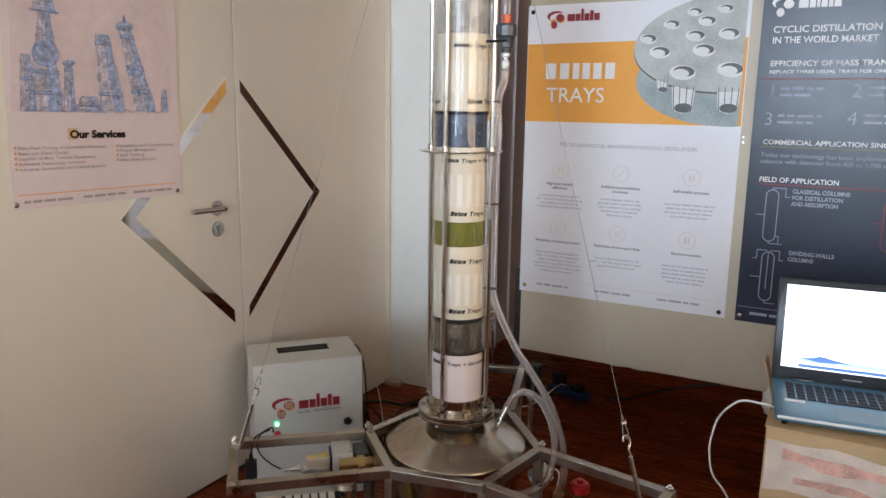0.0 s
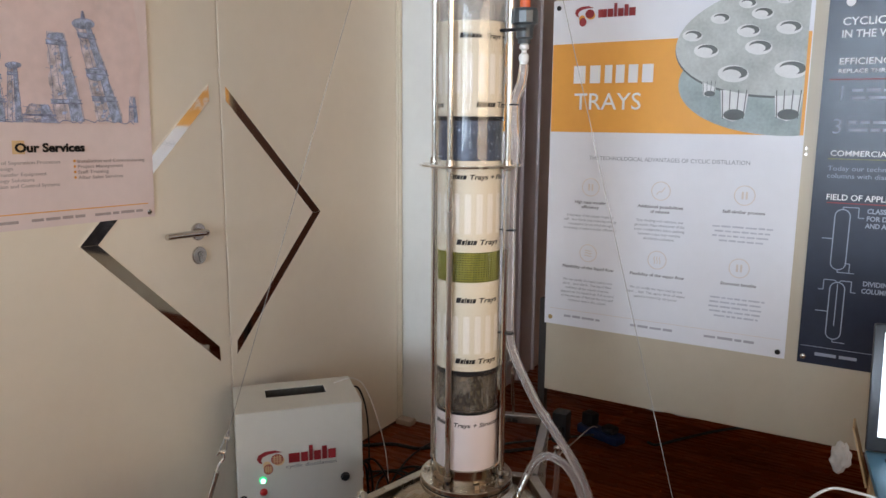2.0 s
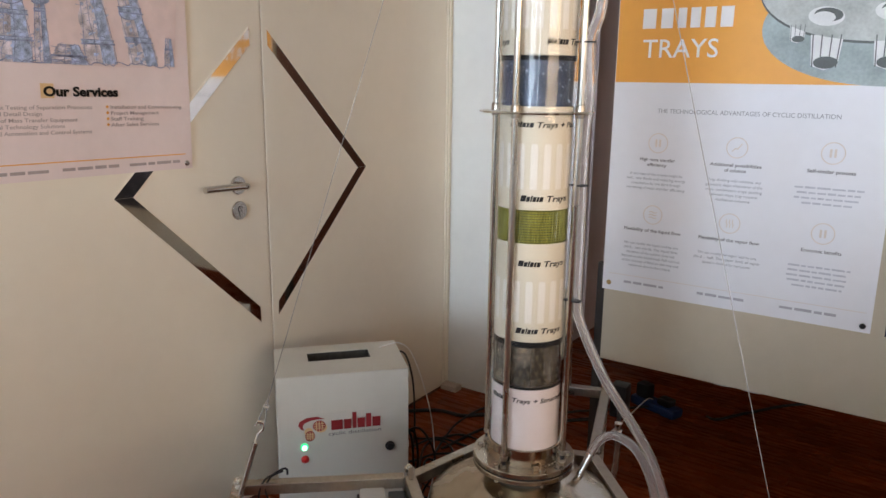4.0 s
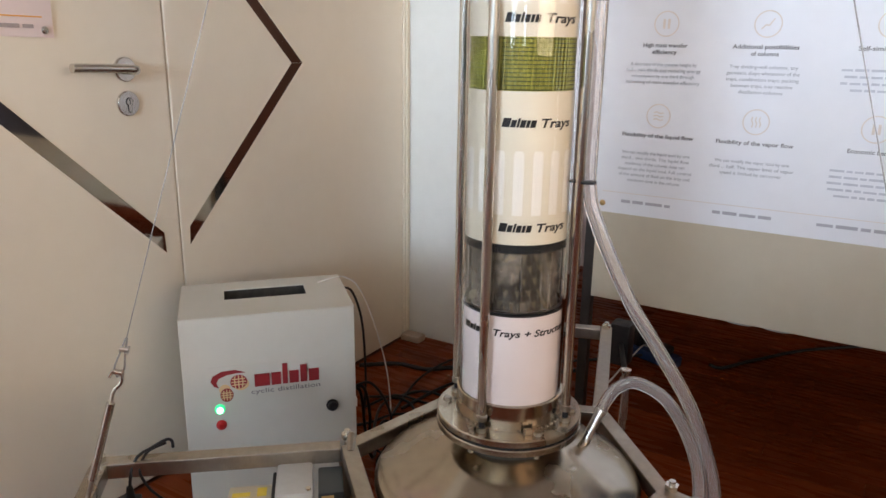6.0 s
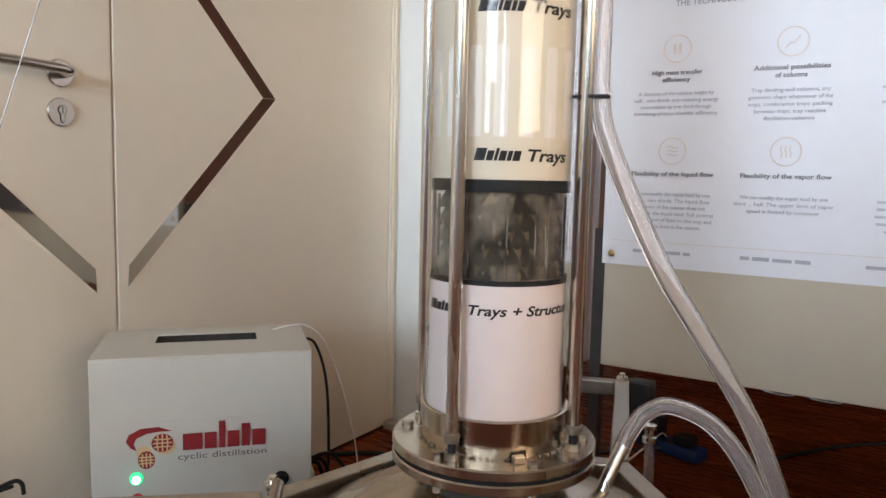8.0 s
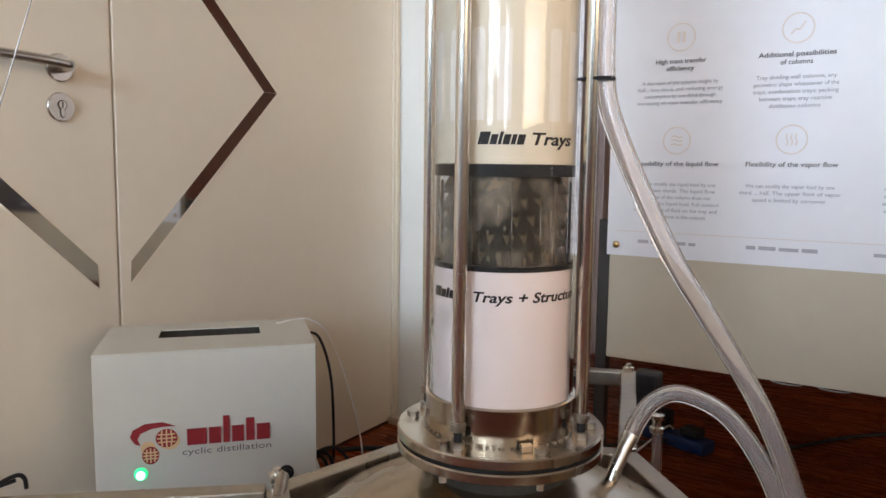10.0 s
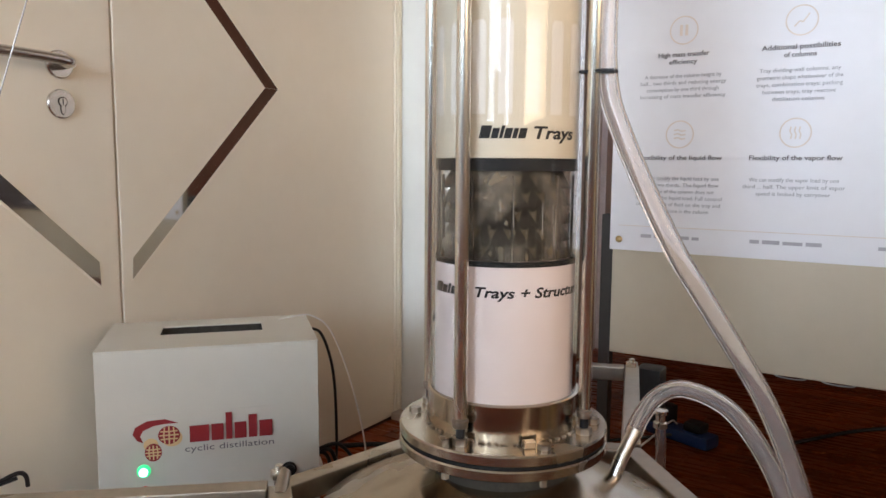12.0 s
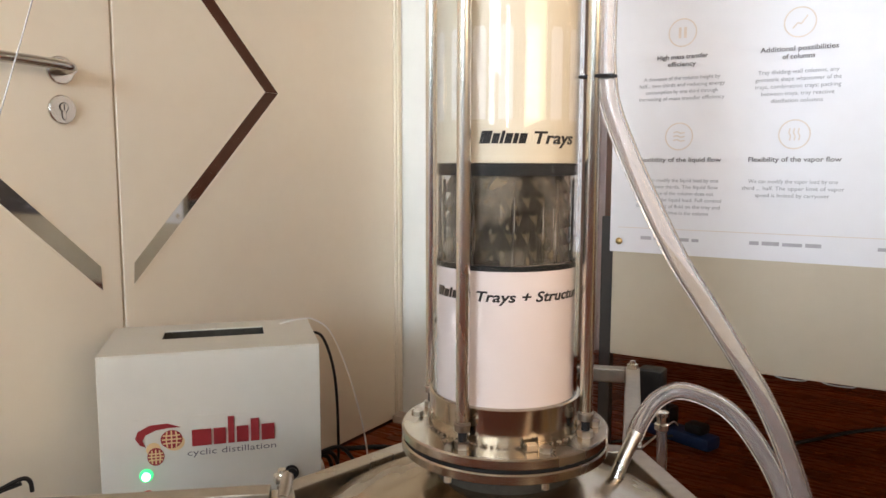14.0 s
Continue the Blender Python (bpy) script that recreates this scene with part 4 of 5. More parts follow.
caption("Trays", -84, 0.889, 0.0114, mid_paper)
caption("Trays", -84, 1.022, 0.0114, mid_paper)
caption("Trays", -84, 1.146, 0.0114, upper_paper)
caption("Trays + Packing", -105, 1.281, 0.0104, upper_paper, 37, 95)
caption("Trays", -53, 1.427, 0.0114, top_paper)
caption("Trays", 168, 1.427, 0.0114, top_paper)
caption("Trays + Packing", -82, 1.561, 0.0104, top_paper, 37, 95)
caption("Trays + Structured packing", -128.5, 0.744, 0.0098, low_paper, 37, 153)
for paper, z0, z1 in ((mid_paper, 0.905, 0.987), (upper_paper, 1.163, 1.246), (top_paper, 1.448, 1.526)):
    bb = bmesh.new()
    for k in range(18):
        w = RP * radians(10.5)
        one = polygon([(0, 0), (w, 0), (w, z1 - z0 - 0.004), (w * 0.8, z1 - z0), (w * 0.2, z1 - z0), (0, z1 - z0 - 0.004)], 0, 0.0002)
        wrap(one, RP + 0.0001, 20 * k + 10.3, z0, CX, CY)
        me = bpy.data.meshes.new("tmp")
        one.to_mesh(me)
        one.free()
        bb.from_mesh(me)
        bpy.data.meshes.remove(me)
    part("printed_bars", bb, SLOT, paper, "paler bars printed on the label")
# green mesh packing
gb = bmesh.new()
for k in range(72):
    a = 2 * math.pi * k / 72
    r = RP - 0.003 - 0.0015 * rng.random()
    rod((CX + r * math.cos(a), CY + r * math.sin(a), 1.059), (CX + r * math.cos(a + 0.03), CY + r * math.sin(a + 0.03), 1.124), 0.0016, 5, bm=gb)
part("mesh_packing", gb, GREENPACK, column, "yellow-green mesh packing")
for k in range(13):
    z = 1.061 + k * 0.005
    part("mesh_ring", lathe([(RP - 0.0025, z), (RP - 0.0014, z + 0.0006), (RP - 0.0025, z + 0.0012), (RP - 0.0035, z + 0.0006)], CX, CY, 40, True), GREENDARK, column.children[-1] if k == 0 else mesh_pack)
    if k == 0:
        mesh_pack = [o for o in column.children if o.name.startswith("mesh_packing")][0]
col("mesh_core", [(0.0, 1.058), (RP - 0.005, 1.058), (RP - 0.005, 1.125), (0.0, 1.125)], GREENPACK, label="green mesh packing core")
# dark blue wet packing
blue_core = col("wet_packing", [(0.0, 1.313), (RP - 0.004, 1.313), (RP - 0.004, 1.394), (0.0, 1.394)], BLUEPACK, label="dark blue wet packing with bubbles")
# bubbles as pale specks, each one's highlight put into its colour
bb = bmesh.new()
for k in range(170):
    a, z, s = rng.uniform(0, 2 * math.pi), rng.uniform(1.316, 1.391), rng.uniform(0.0005, 0.0022) * rng.random() + 0.0004
    bmesh.ops.create_icosphere(bb, subdivisions=1, radius=s, matrix=Matrix.Translation((CX + (RP - 0.003) * math.cos(a), CY + (RP - 0.003) * math.sin(a), z)))
part("bubbles", bb, DROP, blue_core, "tiny bubbles, pale with painted highlights", True)
# structured packing behind vapour
pb, pale = bmesh.new(), bmesh.new()
NC, NR = 24, 5
for k in range(NC):
    w = 2 * math.pi / NC
    for j in range(NR):
        a0 = (k + 0.5 * (j % 2)) * w
        hz = 0.0825 / NR
        z = 0.772 + j * hz
        r0, r1 = RP - 0.0055, RP - 0.0145
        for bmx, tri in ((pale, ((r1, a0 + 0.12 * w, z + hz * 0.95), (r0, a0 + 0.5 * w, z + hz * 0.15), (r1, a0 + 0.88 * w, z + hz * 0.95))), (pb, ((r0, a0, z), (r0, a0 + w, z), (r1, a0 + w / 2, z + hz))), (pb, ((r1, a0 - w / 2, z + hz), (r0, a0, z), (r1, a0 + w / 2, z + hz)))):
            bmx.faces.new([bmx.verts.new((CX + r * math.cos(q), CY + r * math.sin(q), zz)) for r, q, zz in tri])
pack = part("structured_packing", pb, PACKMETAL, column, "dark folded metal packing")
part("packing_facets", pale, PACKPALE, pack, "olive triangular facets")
# added black cylinder: the shade deep between the folds, as colour
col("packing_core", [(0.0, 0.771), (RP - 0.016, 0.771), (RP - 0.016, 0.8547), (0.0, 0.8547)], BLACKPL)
col("vapour_film", [(RP - 0.003, 0.7715), (RP - 0.003, 0.8548)], MIST, label="white vapour behind the glass", segs=72)
for o in [o for o in column.children if o.name.startswith("vapour_film")]:
    o.visible_shadow = False
for k in range(6):
    a = radians(-165 + k * 36 + rng.uniform(-5, 5))
    r = RP - 0.0042
    part("packing_rib", rod((CX + r * math.cos(a), CY + r * math.sin(a), 0.772), (CX + r * math.cos(a), CY + r * math.sin(a), 0.850), 0.0013, 6), PACKMETAL, pack)
# wet runs; their bright reflected streaks are painted as pale strips
runs = bmesh.new()
for k in range(16):
    a = radians(-150 + 175 * rng.random())
    z0 = 0.774 + 0.055 * rng.random()
    n = rng.uniform(0.008, 0.045)
    w = rng.uniform(0.0003, 0.0008)
    run = polygon([(0, 0), (w, 0.002), (w * 0.7, min(n, 0.850 - z0)), (0, min(n, 0.850 - z0))], 0, 0.0003)
    wrap(run, RP - 0.0012, math.degrees(a), z0, CX, CY)
    me = bpy.data.meshes.new("tmp")
    run.to_mesh(me)
    run.free()
    runs.from_mesh(me)
    bpy.data.meshes.remove(me)
tagged(part("wet_runs", runs, WETRUN, column, "thin wet runs with painted glints down the glass"), kind="stuff")
clots = bmesh.new()
for k in range(34):
    a, z, w = radians(-150 + 175 * rng.random()), 0.776 + 0.07 * rng.random() ** 2.2, rng.uniform(0.0012, 0.0036)
    tall = rng.uniform(1.2, 2.6)
    clot = polygon([(x * rng.uniform(0.45, 1.2), y2 * rng.uniform(0.5, 1.2)) for x, y2 in ellipse(0, 0, w, w * tall, 11)], 0, 0.0003)
    wrap(clot, RP - 0.0022, math.degrees(a), z, CX, CY)
    me = bpy.data.meshes.new("tmp")
    clot.to_mesh(me)
    clot.free()
    clots.from_mesh(me)
    bpy.data.meshes.remove(me)
tagged(part("dark_drops", clots, PACKPALE, column, "dark wet drops in the vapour"), kind="stuff")
# welded tab on the flange
part("flange_tab", block(-0.006, 0.006, -0.004, 0.004, 0.603, 0.610, 0.001, Matrix.Translation((CX + 0.084 * math.cos(radians(-46)), CY + 0.084 * math.sin(radians(-46)), 0)) @ pose(0, 0, 0, 0, 0, 44)), STEELDULL, up_flange)
# tie rods
for k in range(4):
    a = radians(-89 + 90 * k)
    x, y = CX + 0.0874 * math.cos(a), CY + 0.0874 * math.sin(a)
    tr = part("tie_rod", lathe([(0.0, 0.627), (0.0057, 0.627), (0.0064, 0.629), (0.0064, 2.28), (0.0, 2.28)], x, y, 20), STEELROD, column, "polished tie rod tube", True)
    part("ferrule", lathe([(0.0, 0.6195), (0.0070, 0.6195), (0.0072, 0.620), (0.0072, 0.6235), (0.0078, 0.624), (0.0078, 0.6265), (0.0066, 0.627), (0.0066, 0.6285), (0.0, 0.6285)], x, y, 20), STEELDULL, tr, smooth=True)
    part("stud", rod((x, y, 0.603), (x, y, 0.620), 0.0042, 12), BLACKPL, tr)
    part("hex_nut", rod((x, y, 0.603), (x, y, 0.6095), 0.0078, 6), STEELDULL, tr)
    part("joint_nut", lathe([(0.0, 1.292), (0.0088, 1.292), (0.0096, 1.296), (0.0096, 1.310), (0.0084, 1.316), (0.0, 1.316)], x, y, 14), STEELDULL, tr, smooth=True)
col("clamp_ring", [(RG + 0.0005, 1.3005), (0.108, 1.3005), (0.109, 1.302), (0.108, 1.3035), (RG + 0.0005, 1.3035)], STEELROD, label="thin steel clamp ring", closed=True)
col("head_flange", [(0.0, 2.28), (0.104, 2.28), (0.104, 2.30), (0.0, 2.30)], STEEL)

# frame of square tube on legs, with three arms
HEX = [(-1.295, 1.864), (-1.123, 1.704), (-0.881, 1.754), (-0.833, 2.002), (-0.998, 2.187), (-1.238, 2.102)]
for k in range(6):
    a, b = HEX[k], HEX[(k + 1) % 6]
    part("frame_bar", beam((*a, FRZ), (*b, FRZ), 0.025, 0.025, 0.002), STEELDULL, column)
for k, (x, y) in enumerate(HEX):
    lg = part("leg", beam((x, y, FZ + 0.012), (x, y, FRZ - 0.0126), 0.024, 0.024, 0.002, up=(0, 1, 0)), STEELDULL, column)
    part("foot", lathe([(0.0, FZ), (0.022, FZ), (0.022, FZ + 0.006), (0.01, FZ + 0.012), (0.0, FZ + 0.012)], x, y, 16), DARKRUB, lg)
ARMS = [((-1.295, 1.864), (-1.578, 1.624), (-1.414, 1.443), (-1.123, 1.704)), ((-0.881, 1.754), (-0.503, 1.702), (-0.471, 1.944), (-0.833, 2.002)), ((-0.998, 2.187), (-1.116, 2.560), (-1.332, 2.490), (-1.238, 2.102))]
for a, b, c, d in ARMS:
    for p, q in ((a, b), (b, c), (c, d)):
        v = (Vector(q) - Vector(p)).normalized() * 0.013
        part("arm_bar", beam((p[0] + v.x, p[1] + v.y, FRZ + 0.001), (q[0] - v.x * 0.0 + v.x * 0.9, q[1] + v.y * 0.9, FRZ + 0.001), 0.025, 0.025, 0.002), STEELDULL, column)
for x, y in ((-1.578, 1.624), (-0.471, 1.944), (-1.116, 2.560), (-1.308, 1.877), (-0.828, 2.012)):
    bb = rod((x, y, FRZ + 0.0128), (x, y, FRZ + 0.022), 0.010, 6)
    rod((x, y, FRZ + 0.022), (x, y, FRZ + 0.028), 0.0048, 10, bm=bb)
    part("arm_bolt", bb, STEELROD, column, smooth=True)
lv = rod((-1.300, 1.878, FRZ + 0.020), (-1.281, 1.850, FRZ + 0.008), 0.0072, 14)
part("clamp_lever", lv, STEELDULL, column, "dull steel clamp lever", True)
# angled prop of the back arm
part("arm_brace", beam((-1.116, 2.560, FRZ - 0.014), (-1.062, 2.390, FZ + 0.2), 0.02, 0.02, 0.002), STEELDULL, column)

# guy ropes with turnbuckles


def guy_rope(foot, top, knots, name_label, grow=0.0):
    th = empty("guy_rope", name_label, "guy rope", "guy ropes of the column")
    f, t = Vector(foot), Vector(top)
    d = (t - f).normalized()
    low, f = f, f + d * grow
    part("wire", tube([f + d * 0.24, f + d * 0.9, t], 0.0007, 6, 3), WIRE, th)
    body = part("turnbuckle", rod(low + d * 0.035, f + d * 0.150, 0.0055, 12), SATIN, th, smooth=True)
    part("end_screw", rod(low - d * 0.01, low + d * 0.04, 0.0034, 8), STEELDULL, body, smooth=True)
    s = d.orthogonal().normalized()
    hook = [f + d * 0.150, f + d * 0.168, f + d * 0.180 + s * 0.006, f + d * 0.193 + s * 0.004, f + d * 0.196 - s * 0.006, f + d * 0.186 - s * 0.010]
    part("hook", tube(hook, 0.0026, 8, 5), STEELROD, body, smooth=True)
    lp = [f + d * 0.188, f + d * 0.20 + s * 0.006, f + d * 0.22 + s * 0.003, f + d * 0.245, f + d * 0.22 - s * 0.004, f + d * 0.20 - s * 0.006, f + d * 0.188]
    part("loop", tube(lp, 0.0013, 6, 5), WIRE, th)
    for k in knots:
        p = f + d * k
        cb = rod(p - s * 0.0055, p + s * 0.0055, 0.0038, 10)
        rod(p + s * 0.005 - d * 0.005, p + s * 0.005 + d * 0.005, 0.0024, 8, bm=cb)
        part("rope_clip", cb, STEELROD, th, smooth=True)
    return th


TOPZ = 2.29
guy_rope((-1.500, 1.550, FRZ + 0.014), (CX - 0.083, CY + 0.030, TOPZ), (0.195, 0.228), "thin wire guy rope with a steel turnbuckle and rope clips")
guy_rope((-0.470, 1.742, FRZ - 0.02), (CX + 0.030, CY - 0.045, TOPZ), (0.225,), "thin wire guy rope with a hooked steel turnbuckle", 0.05)
guy_rope((-1.212, 2.528, FRZ + 0.014), (CX - 0.01, CY + 0.085, TOPZ), (0.225,), "thin wire guy rope with a steel turnbuckle behind the column")

# clear hoses
long_hose = empty("drain_hose", "clear vinyl hose tied along the column rod", "hose", at=TIED)
h = part("hose", tube([(-0.911, 1.945, 1.505), (-0.916, 1.945, 1.47), (-0.930, 1.945, 1.425), (-0.926, 1.945, 1.345), (-0.932, 1.945, 1.26), (-0.932, 1.945, 1.167), (-0.931, 1.945, 1.05), (-0.930, 1.945, 0.943), (-0.914, 1.948, 0.885), (-0.870, 1.967, 0.785), (-0.837, 1.988, 0.724), (-0.790, 2.013, 0.638), (-0.759, 2.023, 0.56), (-0.743, 2.025, 0.50), (-0.737, 2.015, 0.41), (-0.755, 1.98, 0.30), (-0.80, 1.96, 0.20)], 0.0098, 14, 6, inner=0.0068), HOSE, long_hose, smooth=True)
h.visible_shadow = False
for z in (1.167, 0.943, 1.425):
    part("cable_tie", lathe([(0.0, z - 0.0014), (0.0115, z - 0.0014), (0.0118, z), (0.0115, z + 0.0014), (0.0, z + 0.0014)], -0.931, 1.943, 18), BLACKPL, long_hose)
    part("cable_tie", block(-0.953, -0.92, 1.934, 1.946, z - 0.0014, z + 0.0014, 0.0006), BLACKPL, long_hose)
fx, fy = -0.912, 1.945
valve = empty("hose_valve", "dark grey union fitting with an orange top above the clear hose", "pipe fitting", at=TIED)
part("union_nut", lathe([(0.0, 1.580), (0.020, 1.580), (0.0265, 1.584), (0.0265, 1.606), (0.024, 1.612), (0.0, 1.612)], fx, fy, 12), GREYPVC, valve, smooth=False)
part("union_body", lathe([(0.0, 1.545), (0.0125, 1.545), (0.0135, 1.553), (0.017, 1.556), (0.017, 1.570), (0.020, 1.580), (0.0, 1.580)], fx, fy, 28), GREYPVC, valve, smooth=True)
part("orange_plug", rod((fx, fy, 1.612), (fx, fy, 1.634), 0.0105, 20), ORANGEPL, valve, "orange plastic plug", True)
part("hose_tail", lathe([(0.0, 1.505), (0.006, 1.505), (0.0095, 1.511), (0.0105, 1.517), (0.0095, 1.523), (0.005, 1.527), (0.005, 1.532), (0.010, 1.535), (0.010, 1.541), (0.006, 1.545), (0.0, 1.545)], fx, fy, 20), WHITEPL, valve, "white hose tail", True)
part("riser", rod((fx, fy, 1.634), (fx, fy, 2.28), 0.008, 16), HOSE, valve, smooth=True)
part("valve_clip", block(CX + 0.0925 - 0.008, fx + 0.01, fy - 0.02, fy - 0.008, 1.568, 1.574, 0.002), BLACKPL, valve)

loop_hose = empty("loop_hose", "clear vinyl hose looping from a steel nipple on the kettle cone", "hose", at=TUBE)
h = part("hose", tube([(-0.931, 2.032, 0.572), (-0.925, 2.044, 0.592), (-0.912, 2.056, 0.612), (-0.887, 2.064, 0.622), (-0.842, 2.056, 0.612), (-0.803, 2.032, 0.582), (-0.773, 2.000, 0.540), (-0.763, 1.970, 0.49), (-0.774, 1.955, 0.43), (-0.815, 1.925, 0.40), (-0.85, 1.90, 0.40), (-0.875, 1.885, 0.40)], 0.0095, 14, 6, inner=0.0066), HOSE, loop_hose, smooth=True)
h.visible_shadow = False
part("nipple", tube([(-0.943, 2.012, 0.530), (-0.939, 2.018, 0.546), (-0.934, 2.027, 0.563), (-0.929, 2.035, 0.578)], 0.0072, 14, 4), STEELROD, loop_hose, "bright steel nipple", True)
small_hose = empty("small_hose", "thin clear hose with a metal tail behind the frame", "hose", at=(-0.021, 0.008, 0.0))
h = part("hose", tube([(-1.005, 2.42, 0.455), (-1.003, 2.42, 0.40), (-1.005, 2.41, 0.33), (-1.02, 2.39, 0.26)], 0.0085, 12, 5, inner=0.0065), HOSE, small_hose, smooth=True)
h.visible_shadow = False
part("metal_tail", lathe([(0.0, 0.450), (0.0115, 0.450), (0.0115, 0.458), (0.008, 0.460), (0.008, 0.470), (0.011, 0.472), (0.011, 0.478), (0.0, 0.480)], -1.005, 2.42, 12), STEELROD, small_hose, smooth=True)
part("black_valve", block(-1.126, -1.076, 2.672, 2.722, 0.365, 0.470, 0.008), BLACKPL, small_hose, "black plastic valve body", True)
part("valve_pipe", rod((-1.005, 2.425, 0.455), (-1.095, 2.675, 0.42), 0.006, 12), BLACKPL, small_hose, smooth=True)
tagged(part("white_wire", tube([(-1.27, 3.53, 0.075), (-1.25, 3.381, 0.133), (-1.218, 3.071, 0.189), (-1.165, 2.76, 0.275), (-1.131, 2.575, 0.360), (-1.122, 2.556, 0.440), (-1.118, 2.556, FRZ - 0.012)], 0.0024, 6, 6), WHITEPL, smooth=True), "thin white wire from the power strip to the frame", "cable")

# pump and fittings inside the left arm
pump = empty("dosing_pump", "grey electric pump with brass fittings under the frame arm", "pump", at=RIG)
M = Matrix.Translation((-1.350, 1.717, 0.429)) @ Matrix.Rotation(math.atan2(0.12, 0.14), 4, "Z")
bm = lathe([(0.0, -0.035), (0.010, -0.035), (0.018, -0.030), (0.021, -0.022), (0.021, 0.055), (0.0, 0.055)], segs=28)
bm.transform(M @ pose(0, 0, 0, 0, 90, 0))
part("motor", bm, GREYMETAL, pump, "cast metal motor body", True)
for k in range(9):
    bm = lathe([(0.021, -0.0015), (0.0226, -0.001), (0.0226, 0.001), (0.021, 0.0015)], segs=24, closed=True)
    bm.transform(M @ pose(-0.015 + k * 0.0070, 0, 0, 0, 90, 0))
    part("cooling_fin", bm, GREYMETAL, pump)
bm = block(0.050, 0.105, -0.042, 0.042, -0.045, 0.055, 0.006, M)
part("gearbox", bm, GREYBODY, pump, "grey enamel gearbox", True)
bm = block(0.044, 0.051, -0.036, 0.036, -0.04, 0.045, 0.003, M)
part("adapter_plate", bm, BLACKPL, pump)
bm = block(0.112, 0.150, -0.032, 0.040, -0.045, 0.045, 0.004, M)
part("terminal_box", bm, GREYPVC, pump, "dark grey terminal box", True)
bm = block(-0.020, 0.044, -0.020, 0.020, 0.010, 0.034, 0.002, M)
part("name_plate", bm, IVORY, pump)
bm = block(-0.014, 0.012, -0.008, 0.002, 0.034, 0.0346, 0, M)
block(0.022, 0.036, -0.010, 0.012, 0.034, 0.0346, 0, M, bm)
part("warning_label", bm, YELLOW, pump, "yellow warning label")
bm = lathe([(0.0, -0.092), (0.003, -0.092), (0.004, -0.065), (0.008, -0.060), (0.010, -0.035), (0.0, -0.035)], segs=16)
bm.transform(M @ pose(0, 0, 0, 0, 90, 0))
part("shaft_tail", bm, STEELROD, pump, smooth=True)
for k, (u, r, w) in enumerate(((0.092, 0.018, 0.050), (0.126, 0.022, 0.018), (0.146, 0.016, 0.022), (0.168, 0.020, 0.018), (0.188, 0.012, 0.022))):
    bm = rod((0, 0, -w / 2), (0, 0, w / 2), r, 6 if k in (1, 3) else 18)
    bm.transform(M @ pose(u, -0.050, 0.026, 0, 90, 0))
    part("brass_fitting", bm, BRASS, pump, "brass pipe fitting", True)
bm = lathe([(0.0, -0.18), (0.024, -0.18), (0.024, -0.05), (0.028, -0.045), (0.028, -0.03), (0.02, -0.02), (0.0, -0.02)], segs=22)
bm.transform(M @ pose(0.085, -0.065, 0.0))
part("down_pipe", bm, STEELROD, pump, smooth=True)
bm = lathe([(0.0, -0.20), (0.031, -0.20), (0.031, -0.075), (0.0, -0.075)], segs=22)
bm.transform(M @ pose(0.085, -0.065, 0.0))
part("yellow_cap", bm, YELLOW, pump, "yellow pipe cap")
bm = block(-0.10, 0.11, -0.06, 0.06, -0.409, -0.046, 0.004, M)
part("pedestal", bm, GREYBODY, pump)
part("gearbox_screw", rod(M @ Vector((0.098, -0.034, 0.0545)), M @ Vector((0.098, -0.034, 0.058)), 0.004, 10), STEELROD, pump, smooth=True)
controller = empty("pump_controller", "dark controller block with white and pale terminals", "controller", at=(0.020, 0.032, 0.0))
M2 = Matrix.Translation((-1.345, 1.585, 0)) @ Matrix.Rotation(math.atan2(0.12, 0.14), 4, "Z")
part("housing", block(-0.12, 0.09, -0.04, 0.03, FZ, 0.400, 0.004, M2), BLACKPL, controller)
for k in range(6):
    part("terminal", block(-0.055 + k * 0.022, -0.038 + k * 0.022, -0.03, 0.02, 0.395, 0.406, 0.002, M2), WHITEPL, controller)
part("pale_block", block(-0.115, -0.065, -0.035, 0.02, 0.395, 0.409, 0.003, M2), IVORY, controller)
# fittings beside the right arm
part_red = empty("relief_valve", "red knob valve with a brass stem under the frame", "valve", at=RIG)
part("red_knob", lathe([(0.0, 0.372), (0.022, 0.372), (0.028, 0.378), (0.028, 0.394), (0.021, 0.402), (0.010, 0.402), (0.010, 0.410), (0.0, 0.411)], -0.697, 2.058, 10), REDPL, part_red, "red plastic knob", True)
part("brass_stem", rod((-0.702, 2.058, FZ), (-0.702, 2.058, 0.376), 0.011, 12), BRASS, part_red, smooth=True)
brass_tap = empty("brass_tap", "small brass drain tap under the frame", "tap", at=RIG)
part("tap_body", lathe([(0.0, FZ), (0.011, FZ), (0.011, 0.36), (0.016, 0.365), (0.016, 0.385), (0.009, 0.39), (0.007, 0.405), (0.0, 0.41)], -0.738, 2.0, 12), BRASS, brass_tap, smooth=True)
plug = empty("white_plug", "white plastic plug with a short cable under the frame", "plug", at=RIG)
part("plug_body", block(-0.03, 0.03, -0.018, 0.018, -0.022, 0.022, 0.006, Matrix.Translation((-0.805, 2.035, 0.405)) @ pose(0, 0, 0, 10, -35, 20)), WHITEPL, plug, smooth=True)
part("plug_cable", tube([(-0.785, 2.04, 0.42), (-0.765, 2.05, 0.425), (-0.755, 2.05, 0.40), (-0.77, 2.05, 0.30), (-0.78, 2.06, FZ + 0.01)], 0.003, 8, 6), WHITEPL, plug, smooth=True)

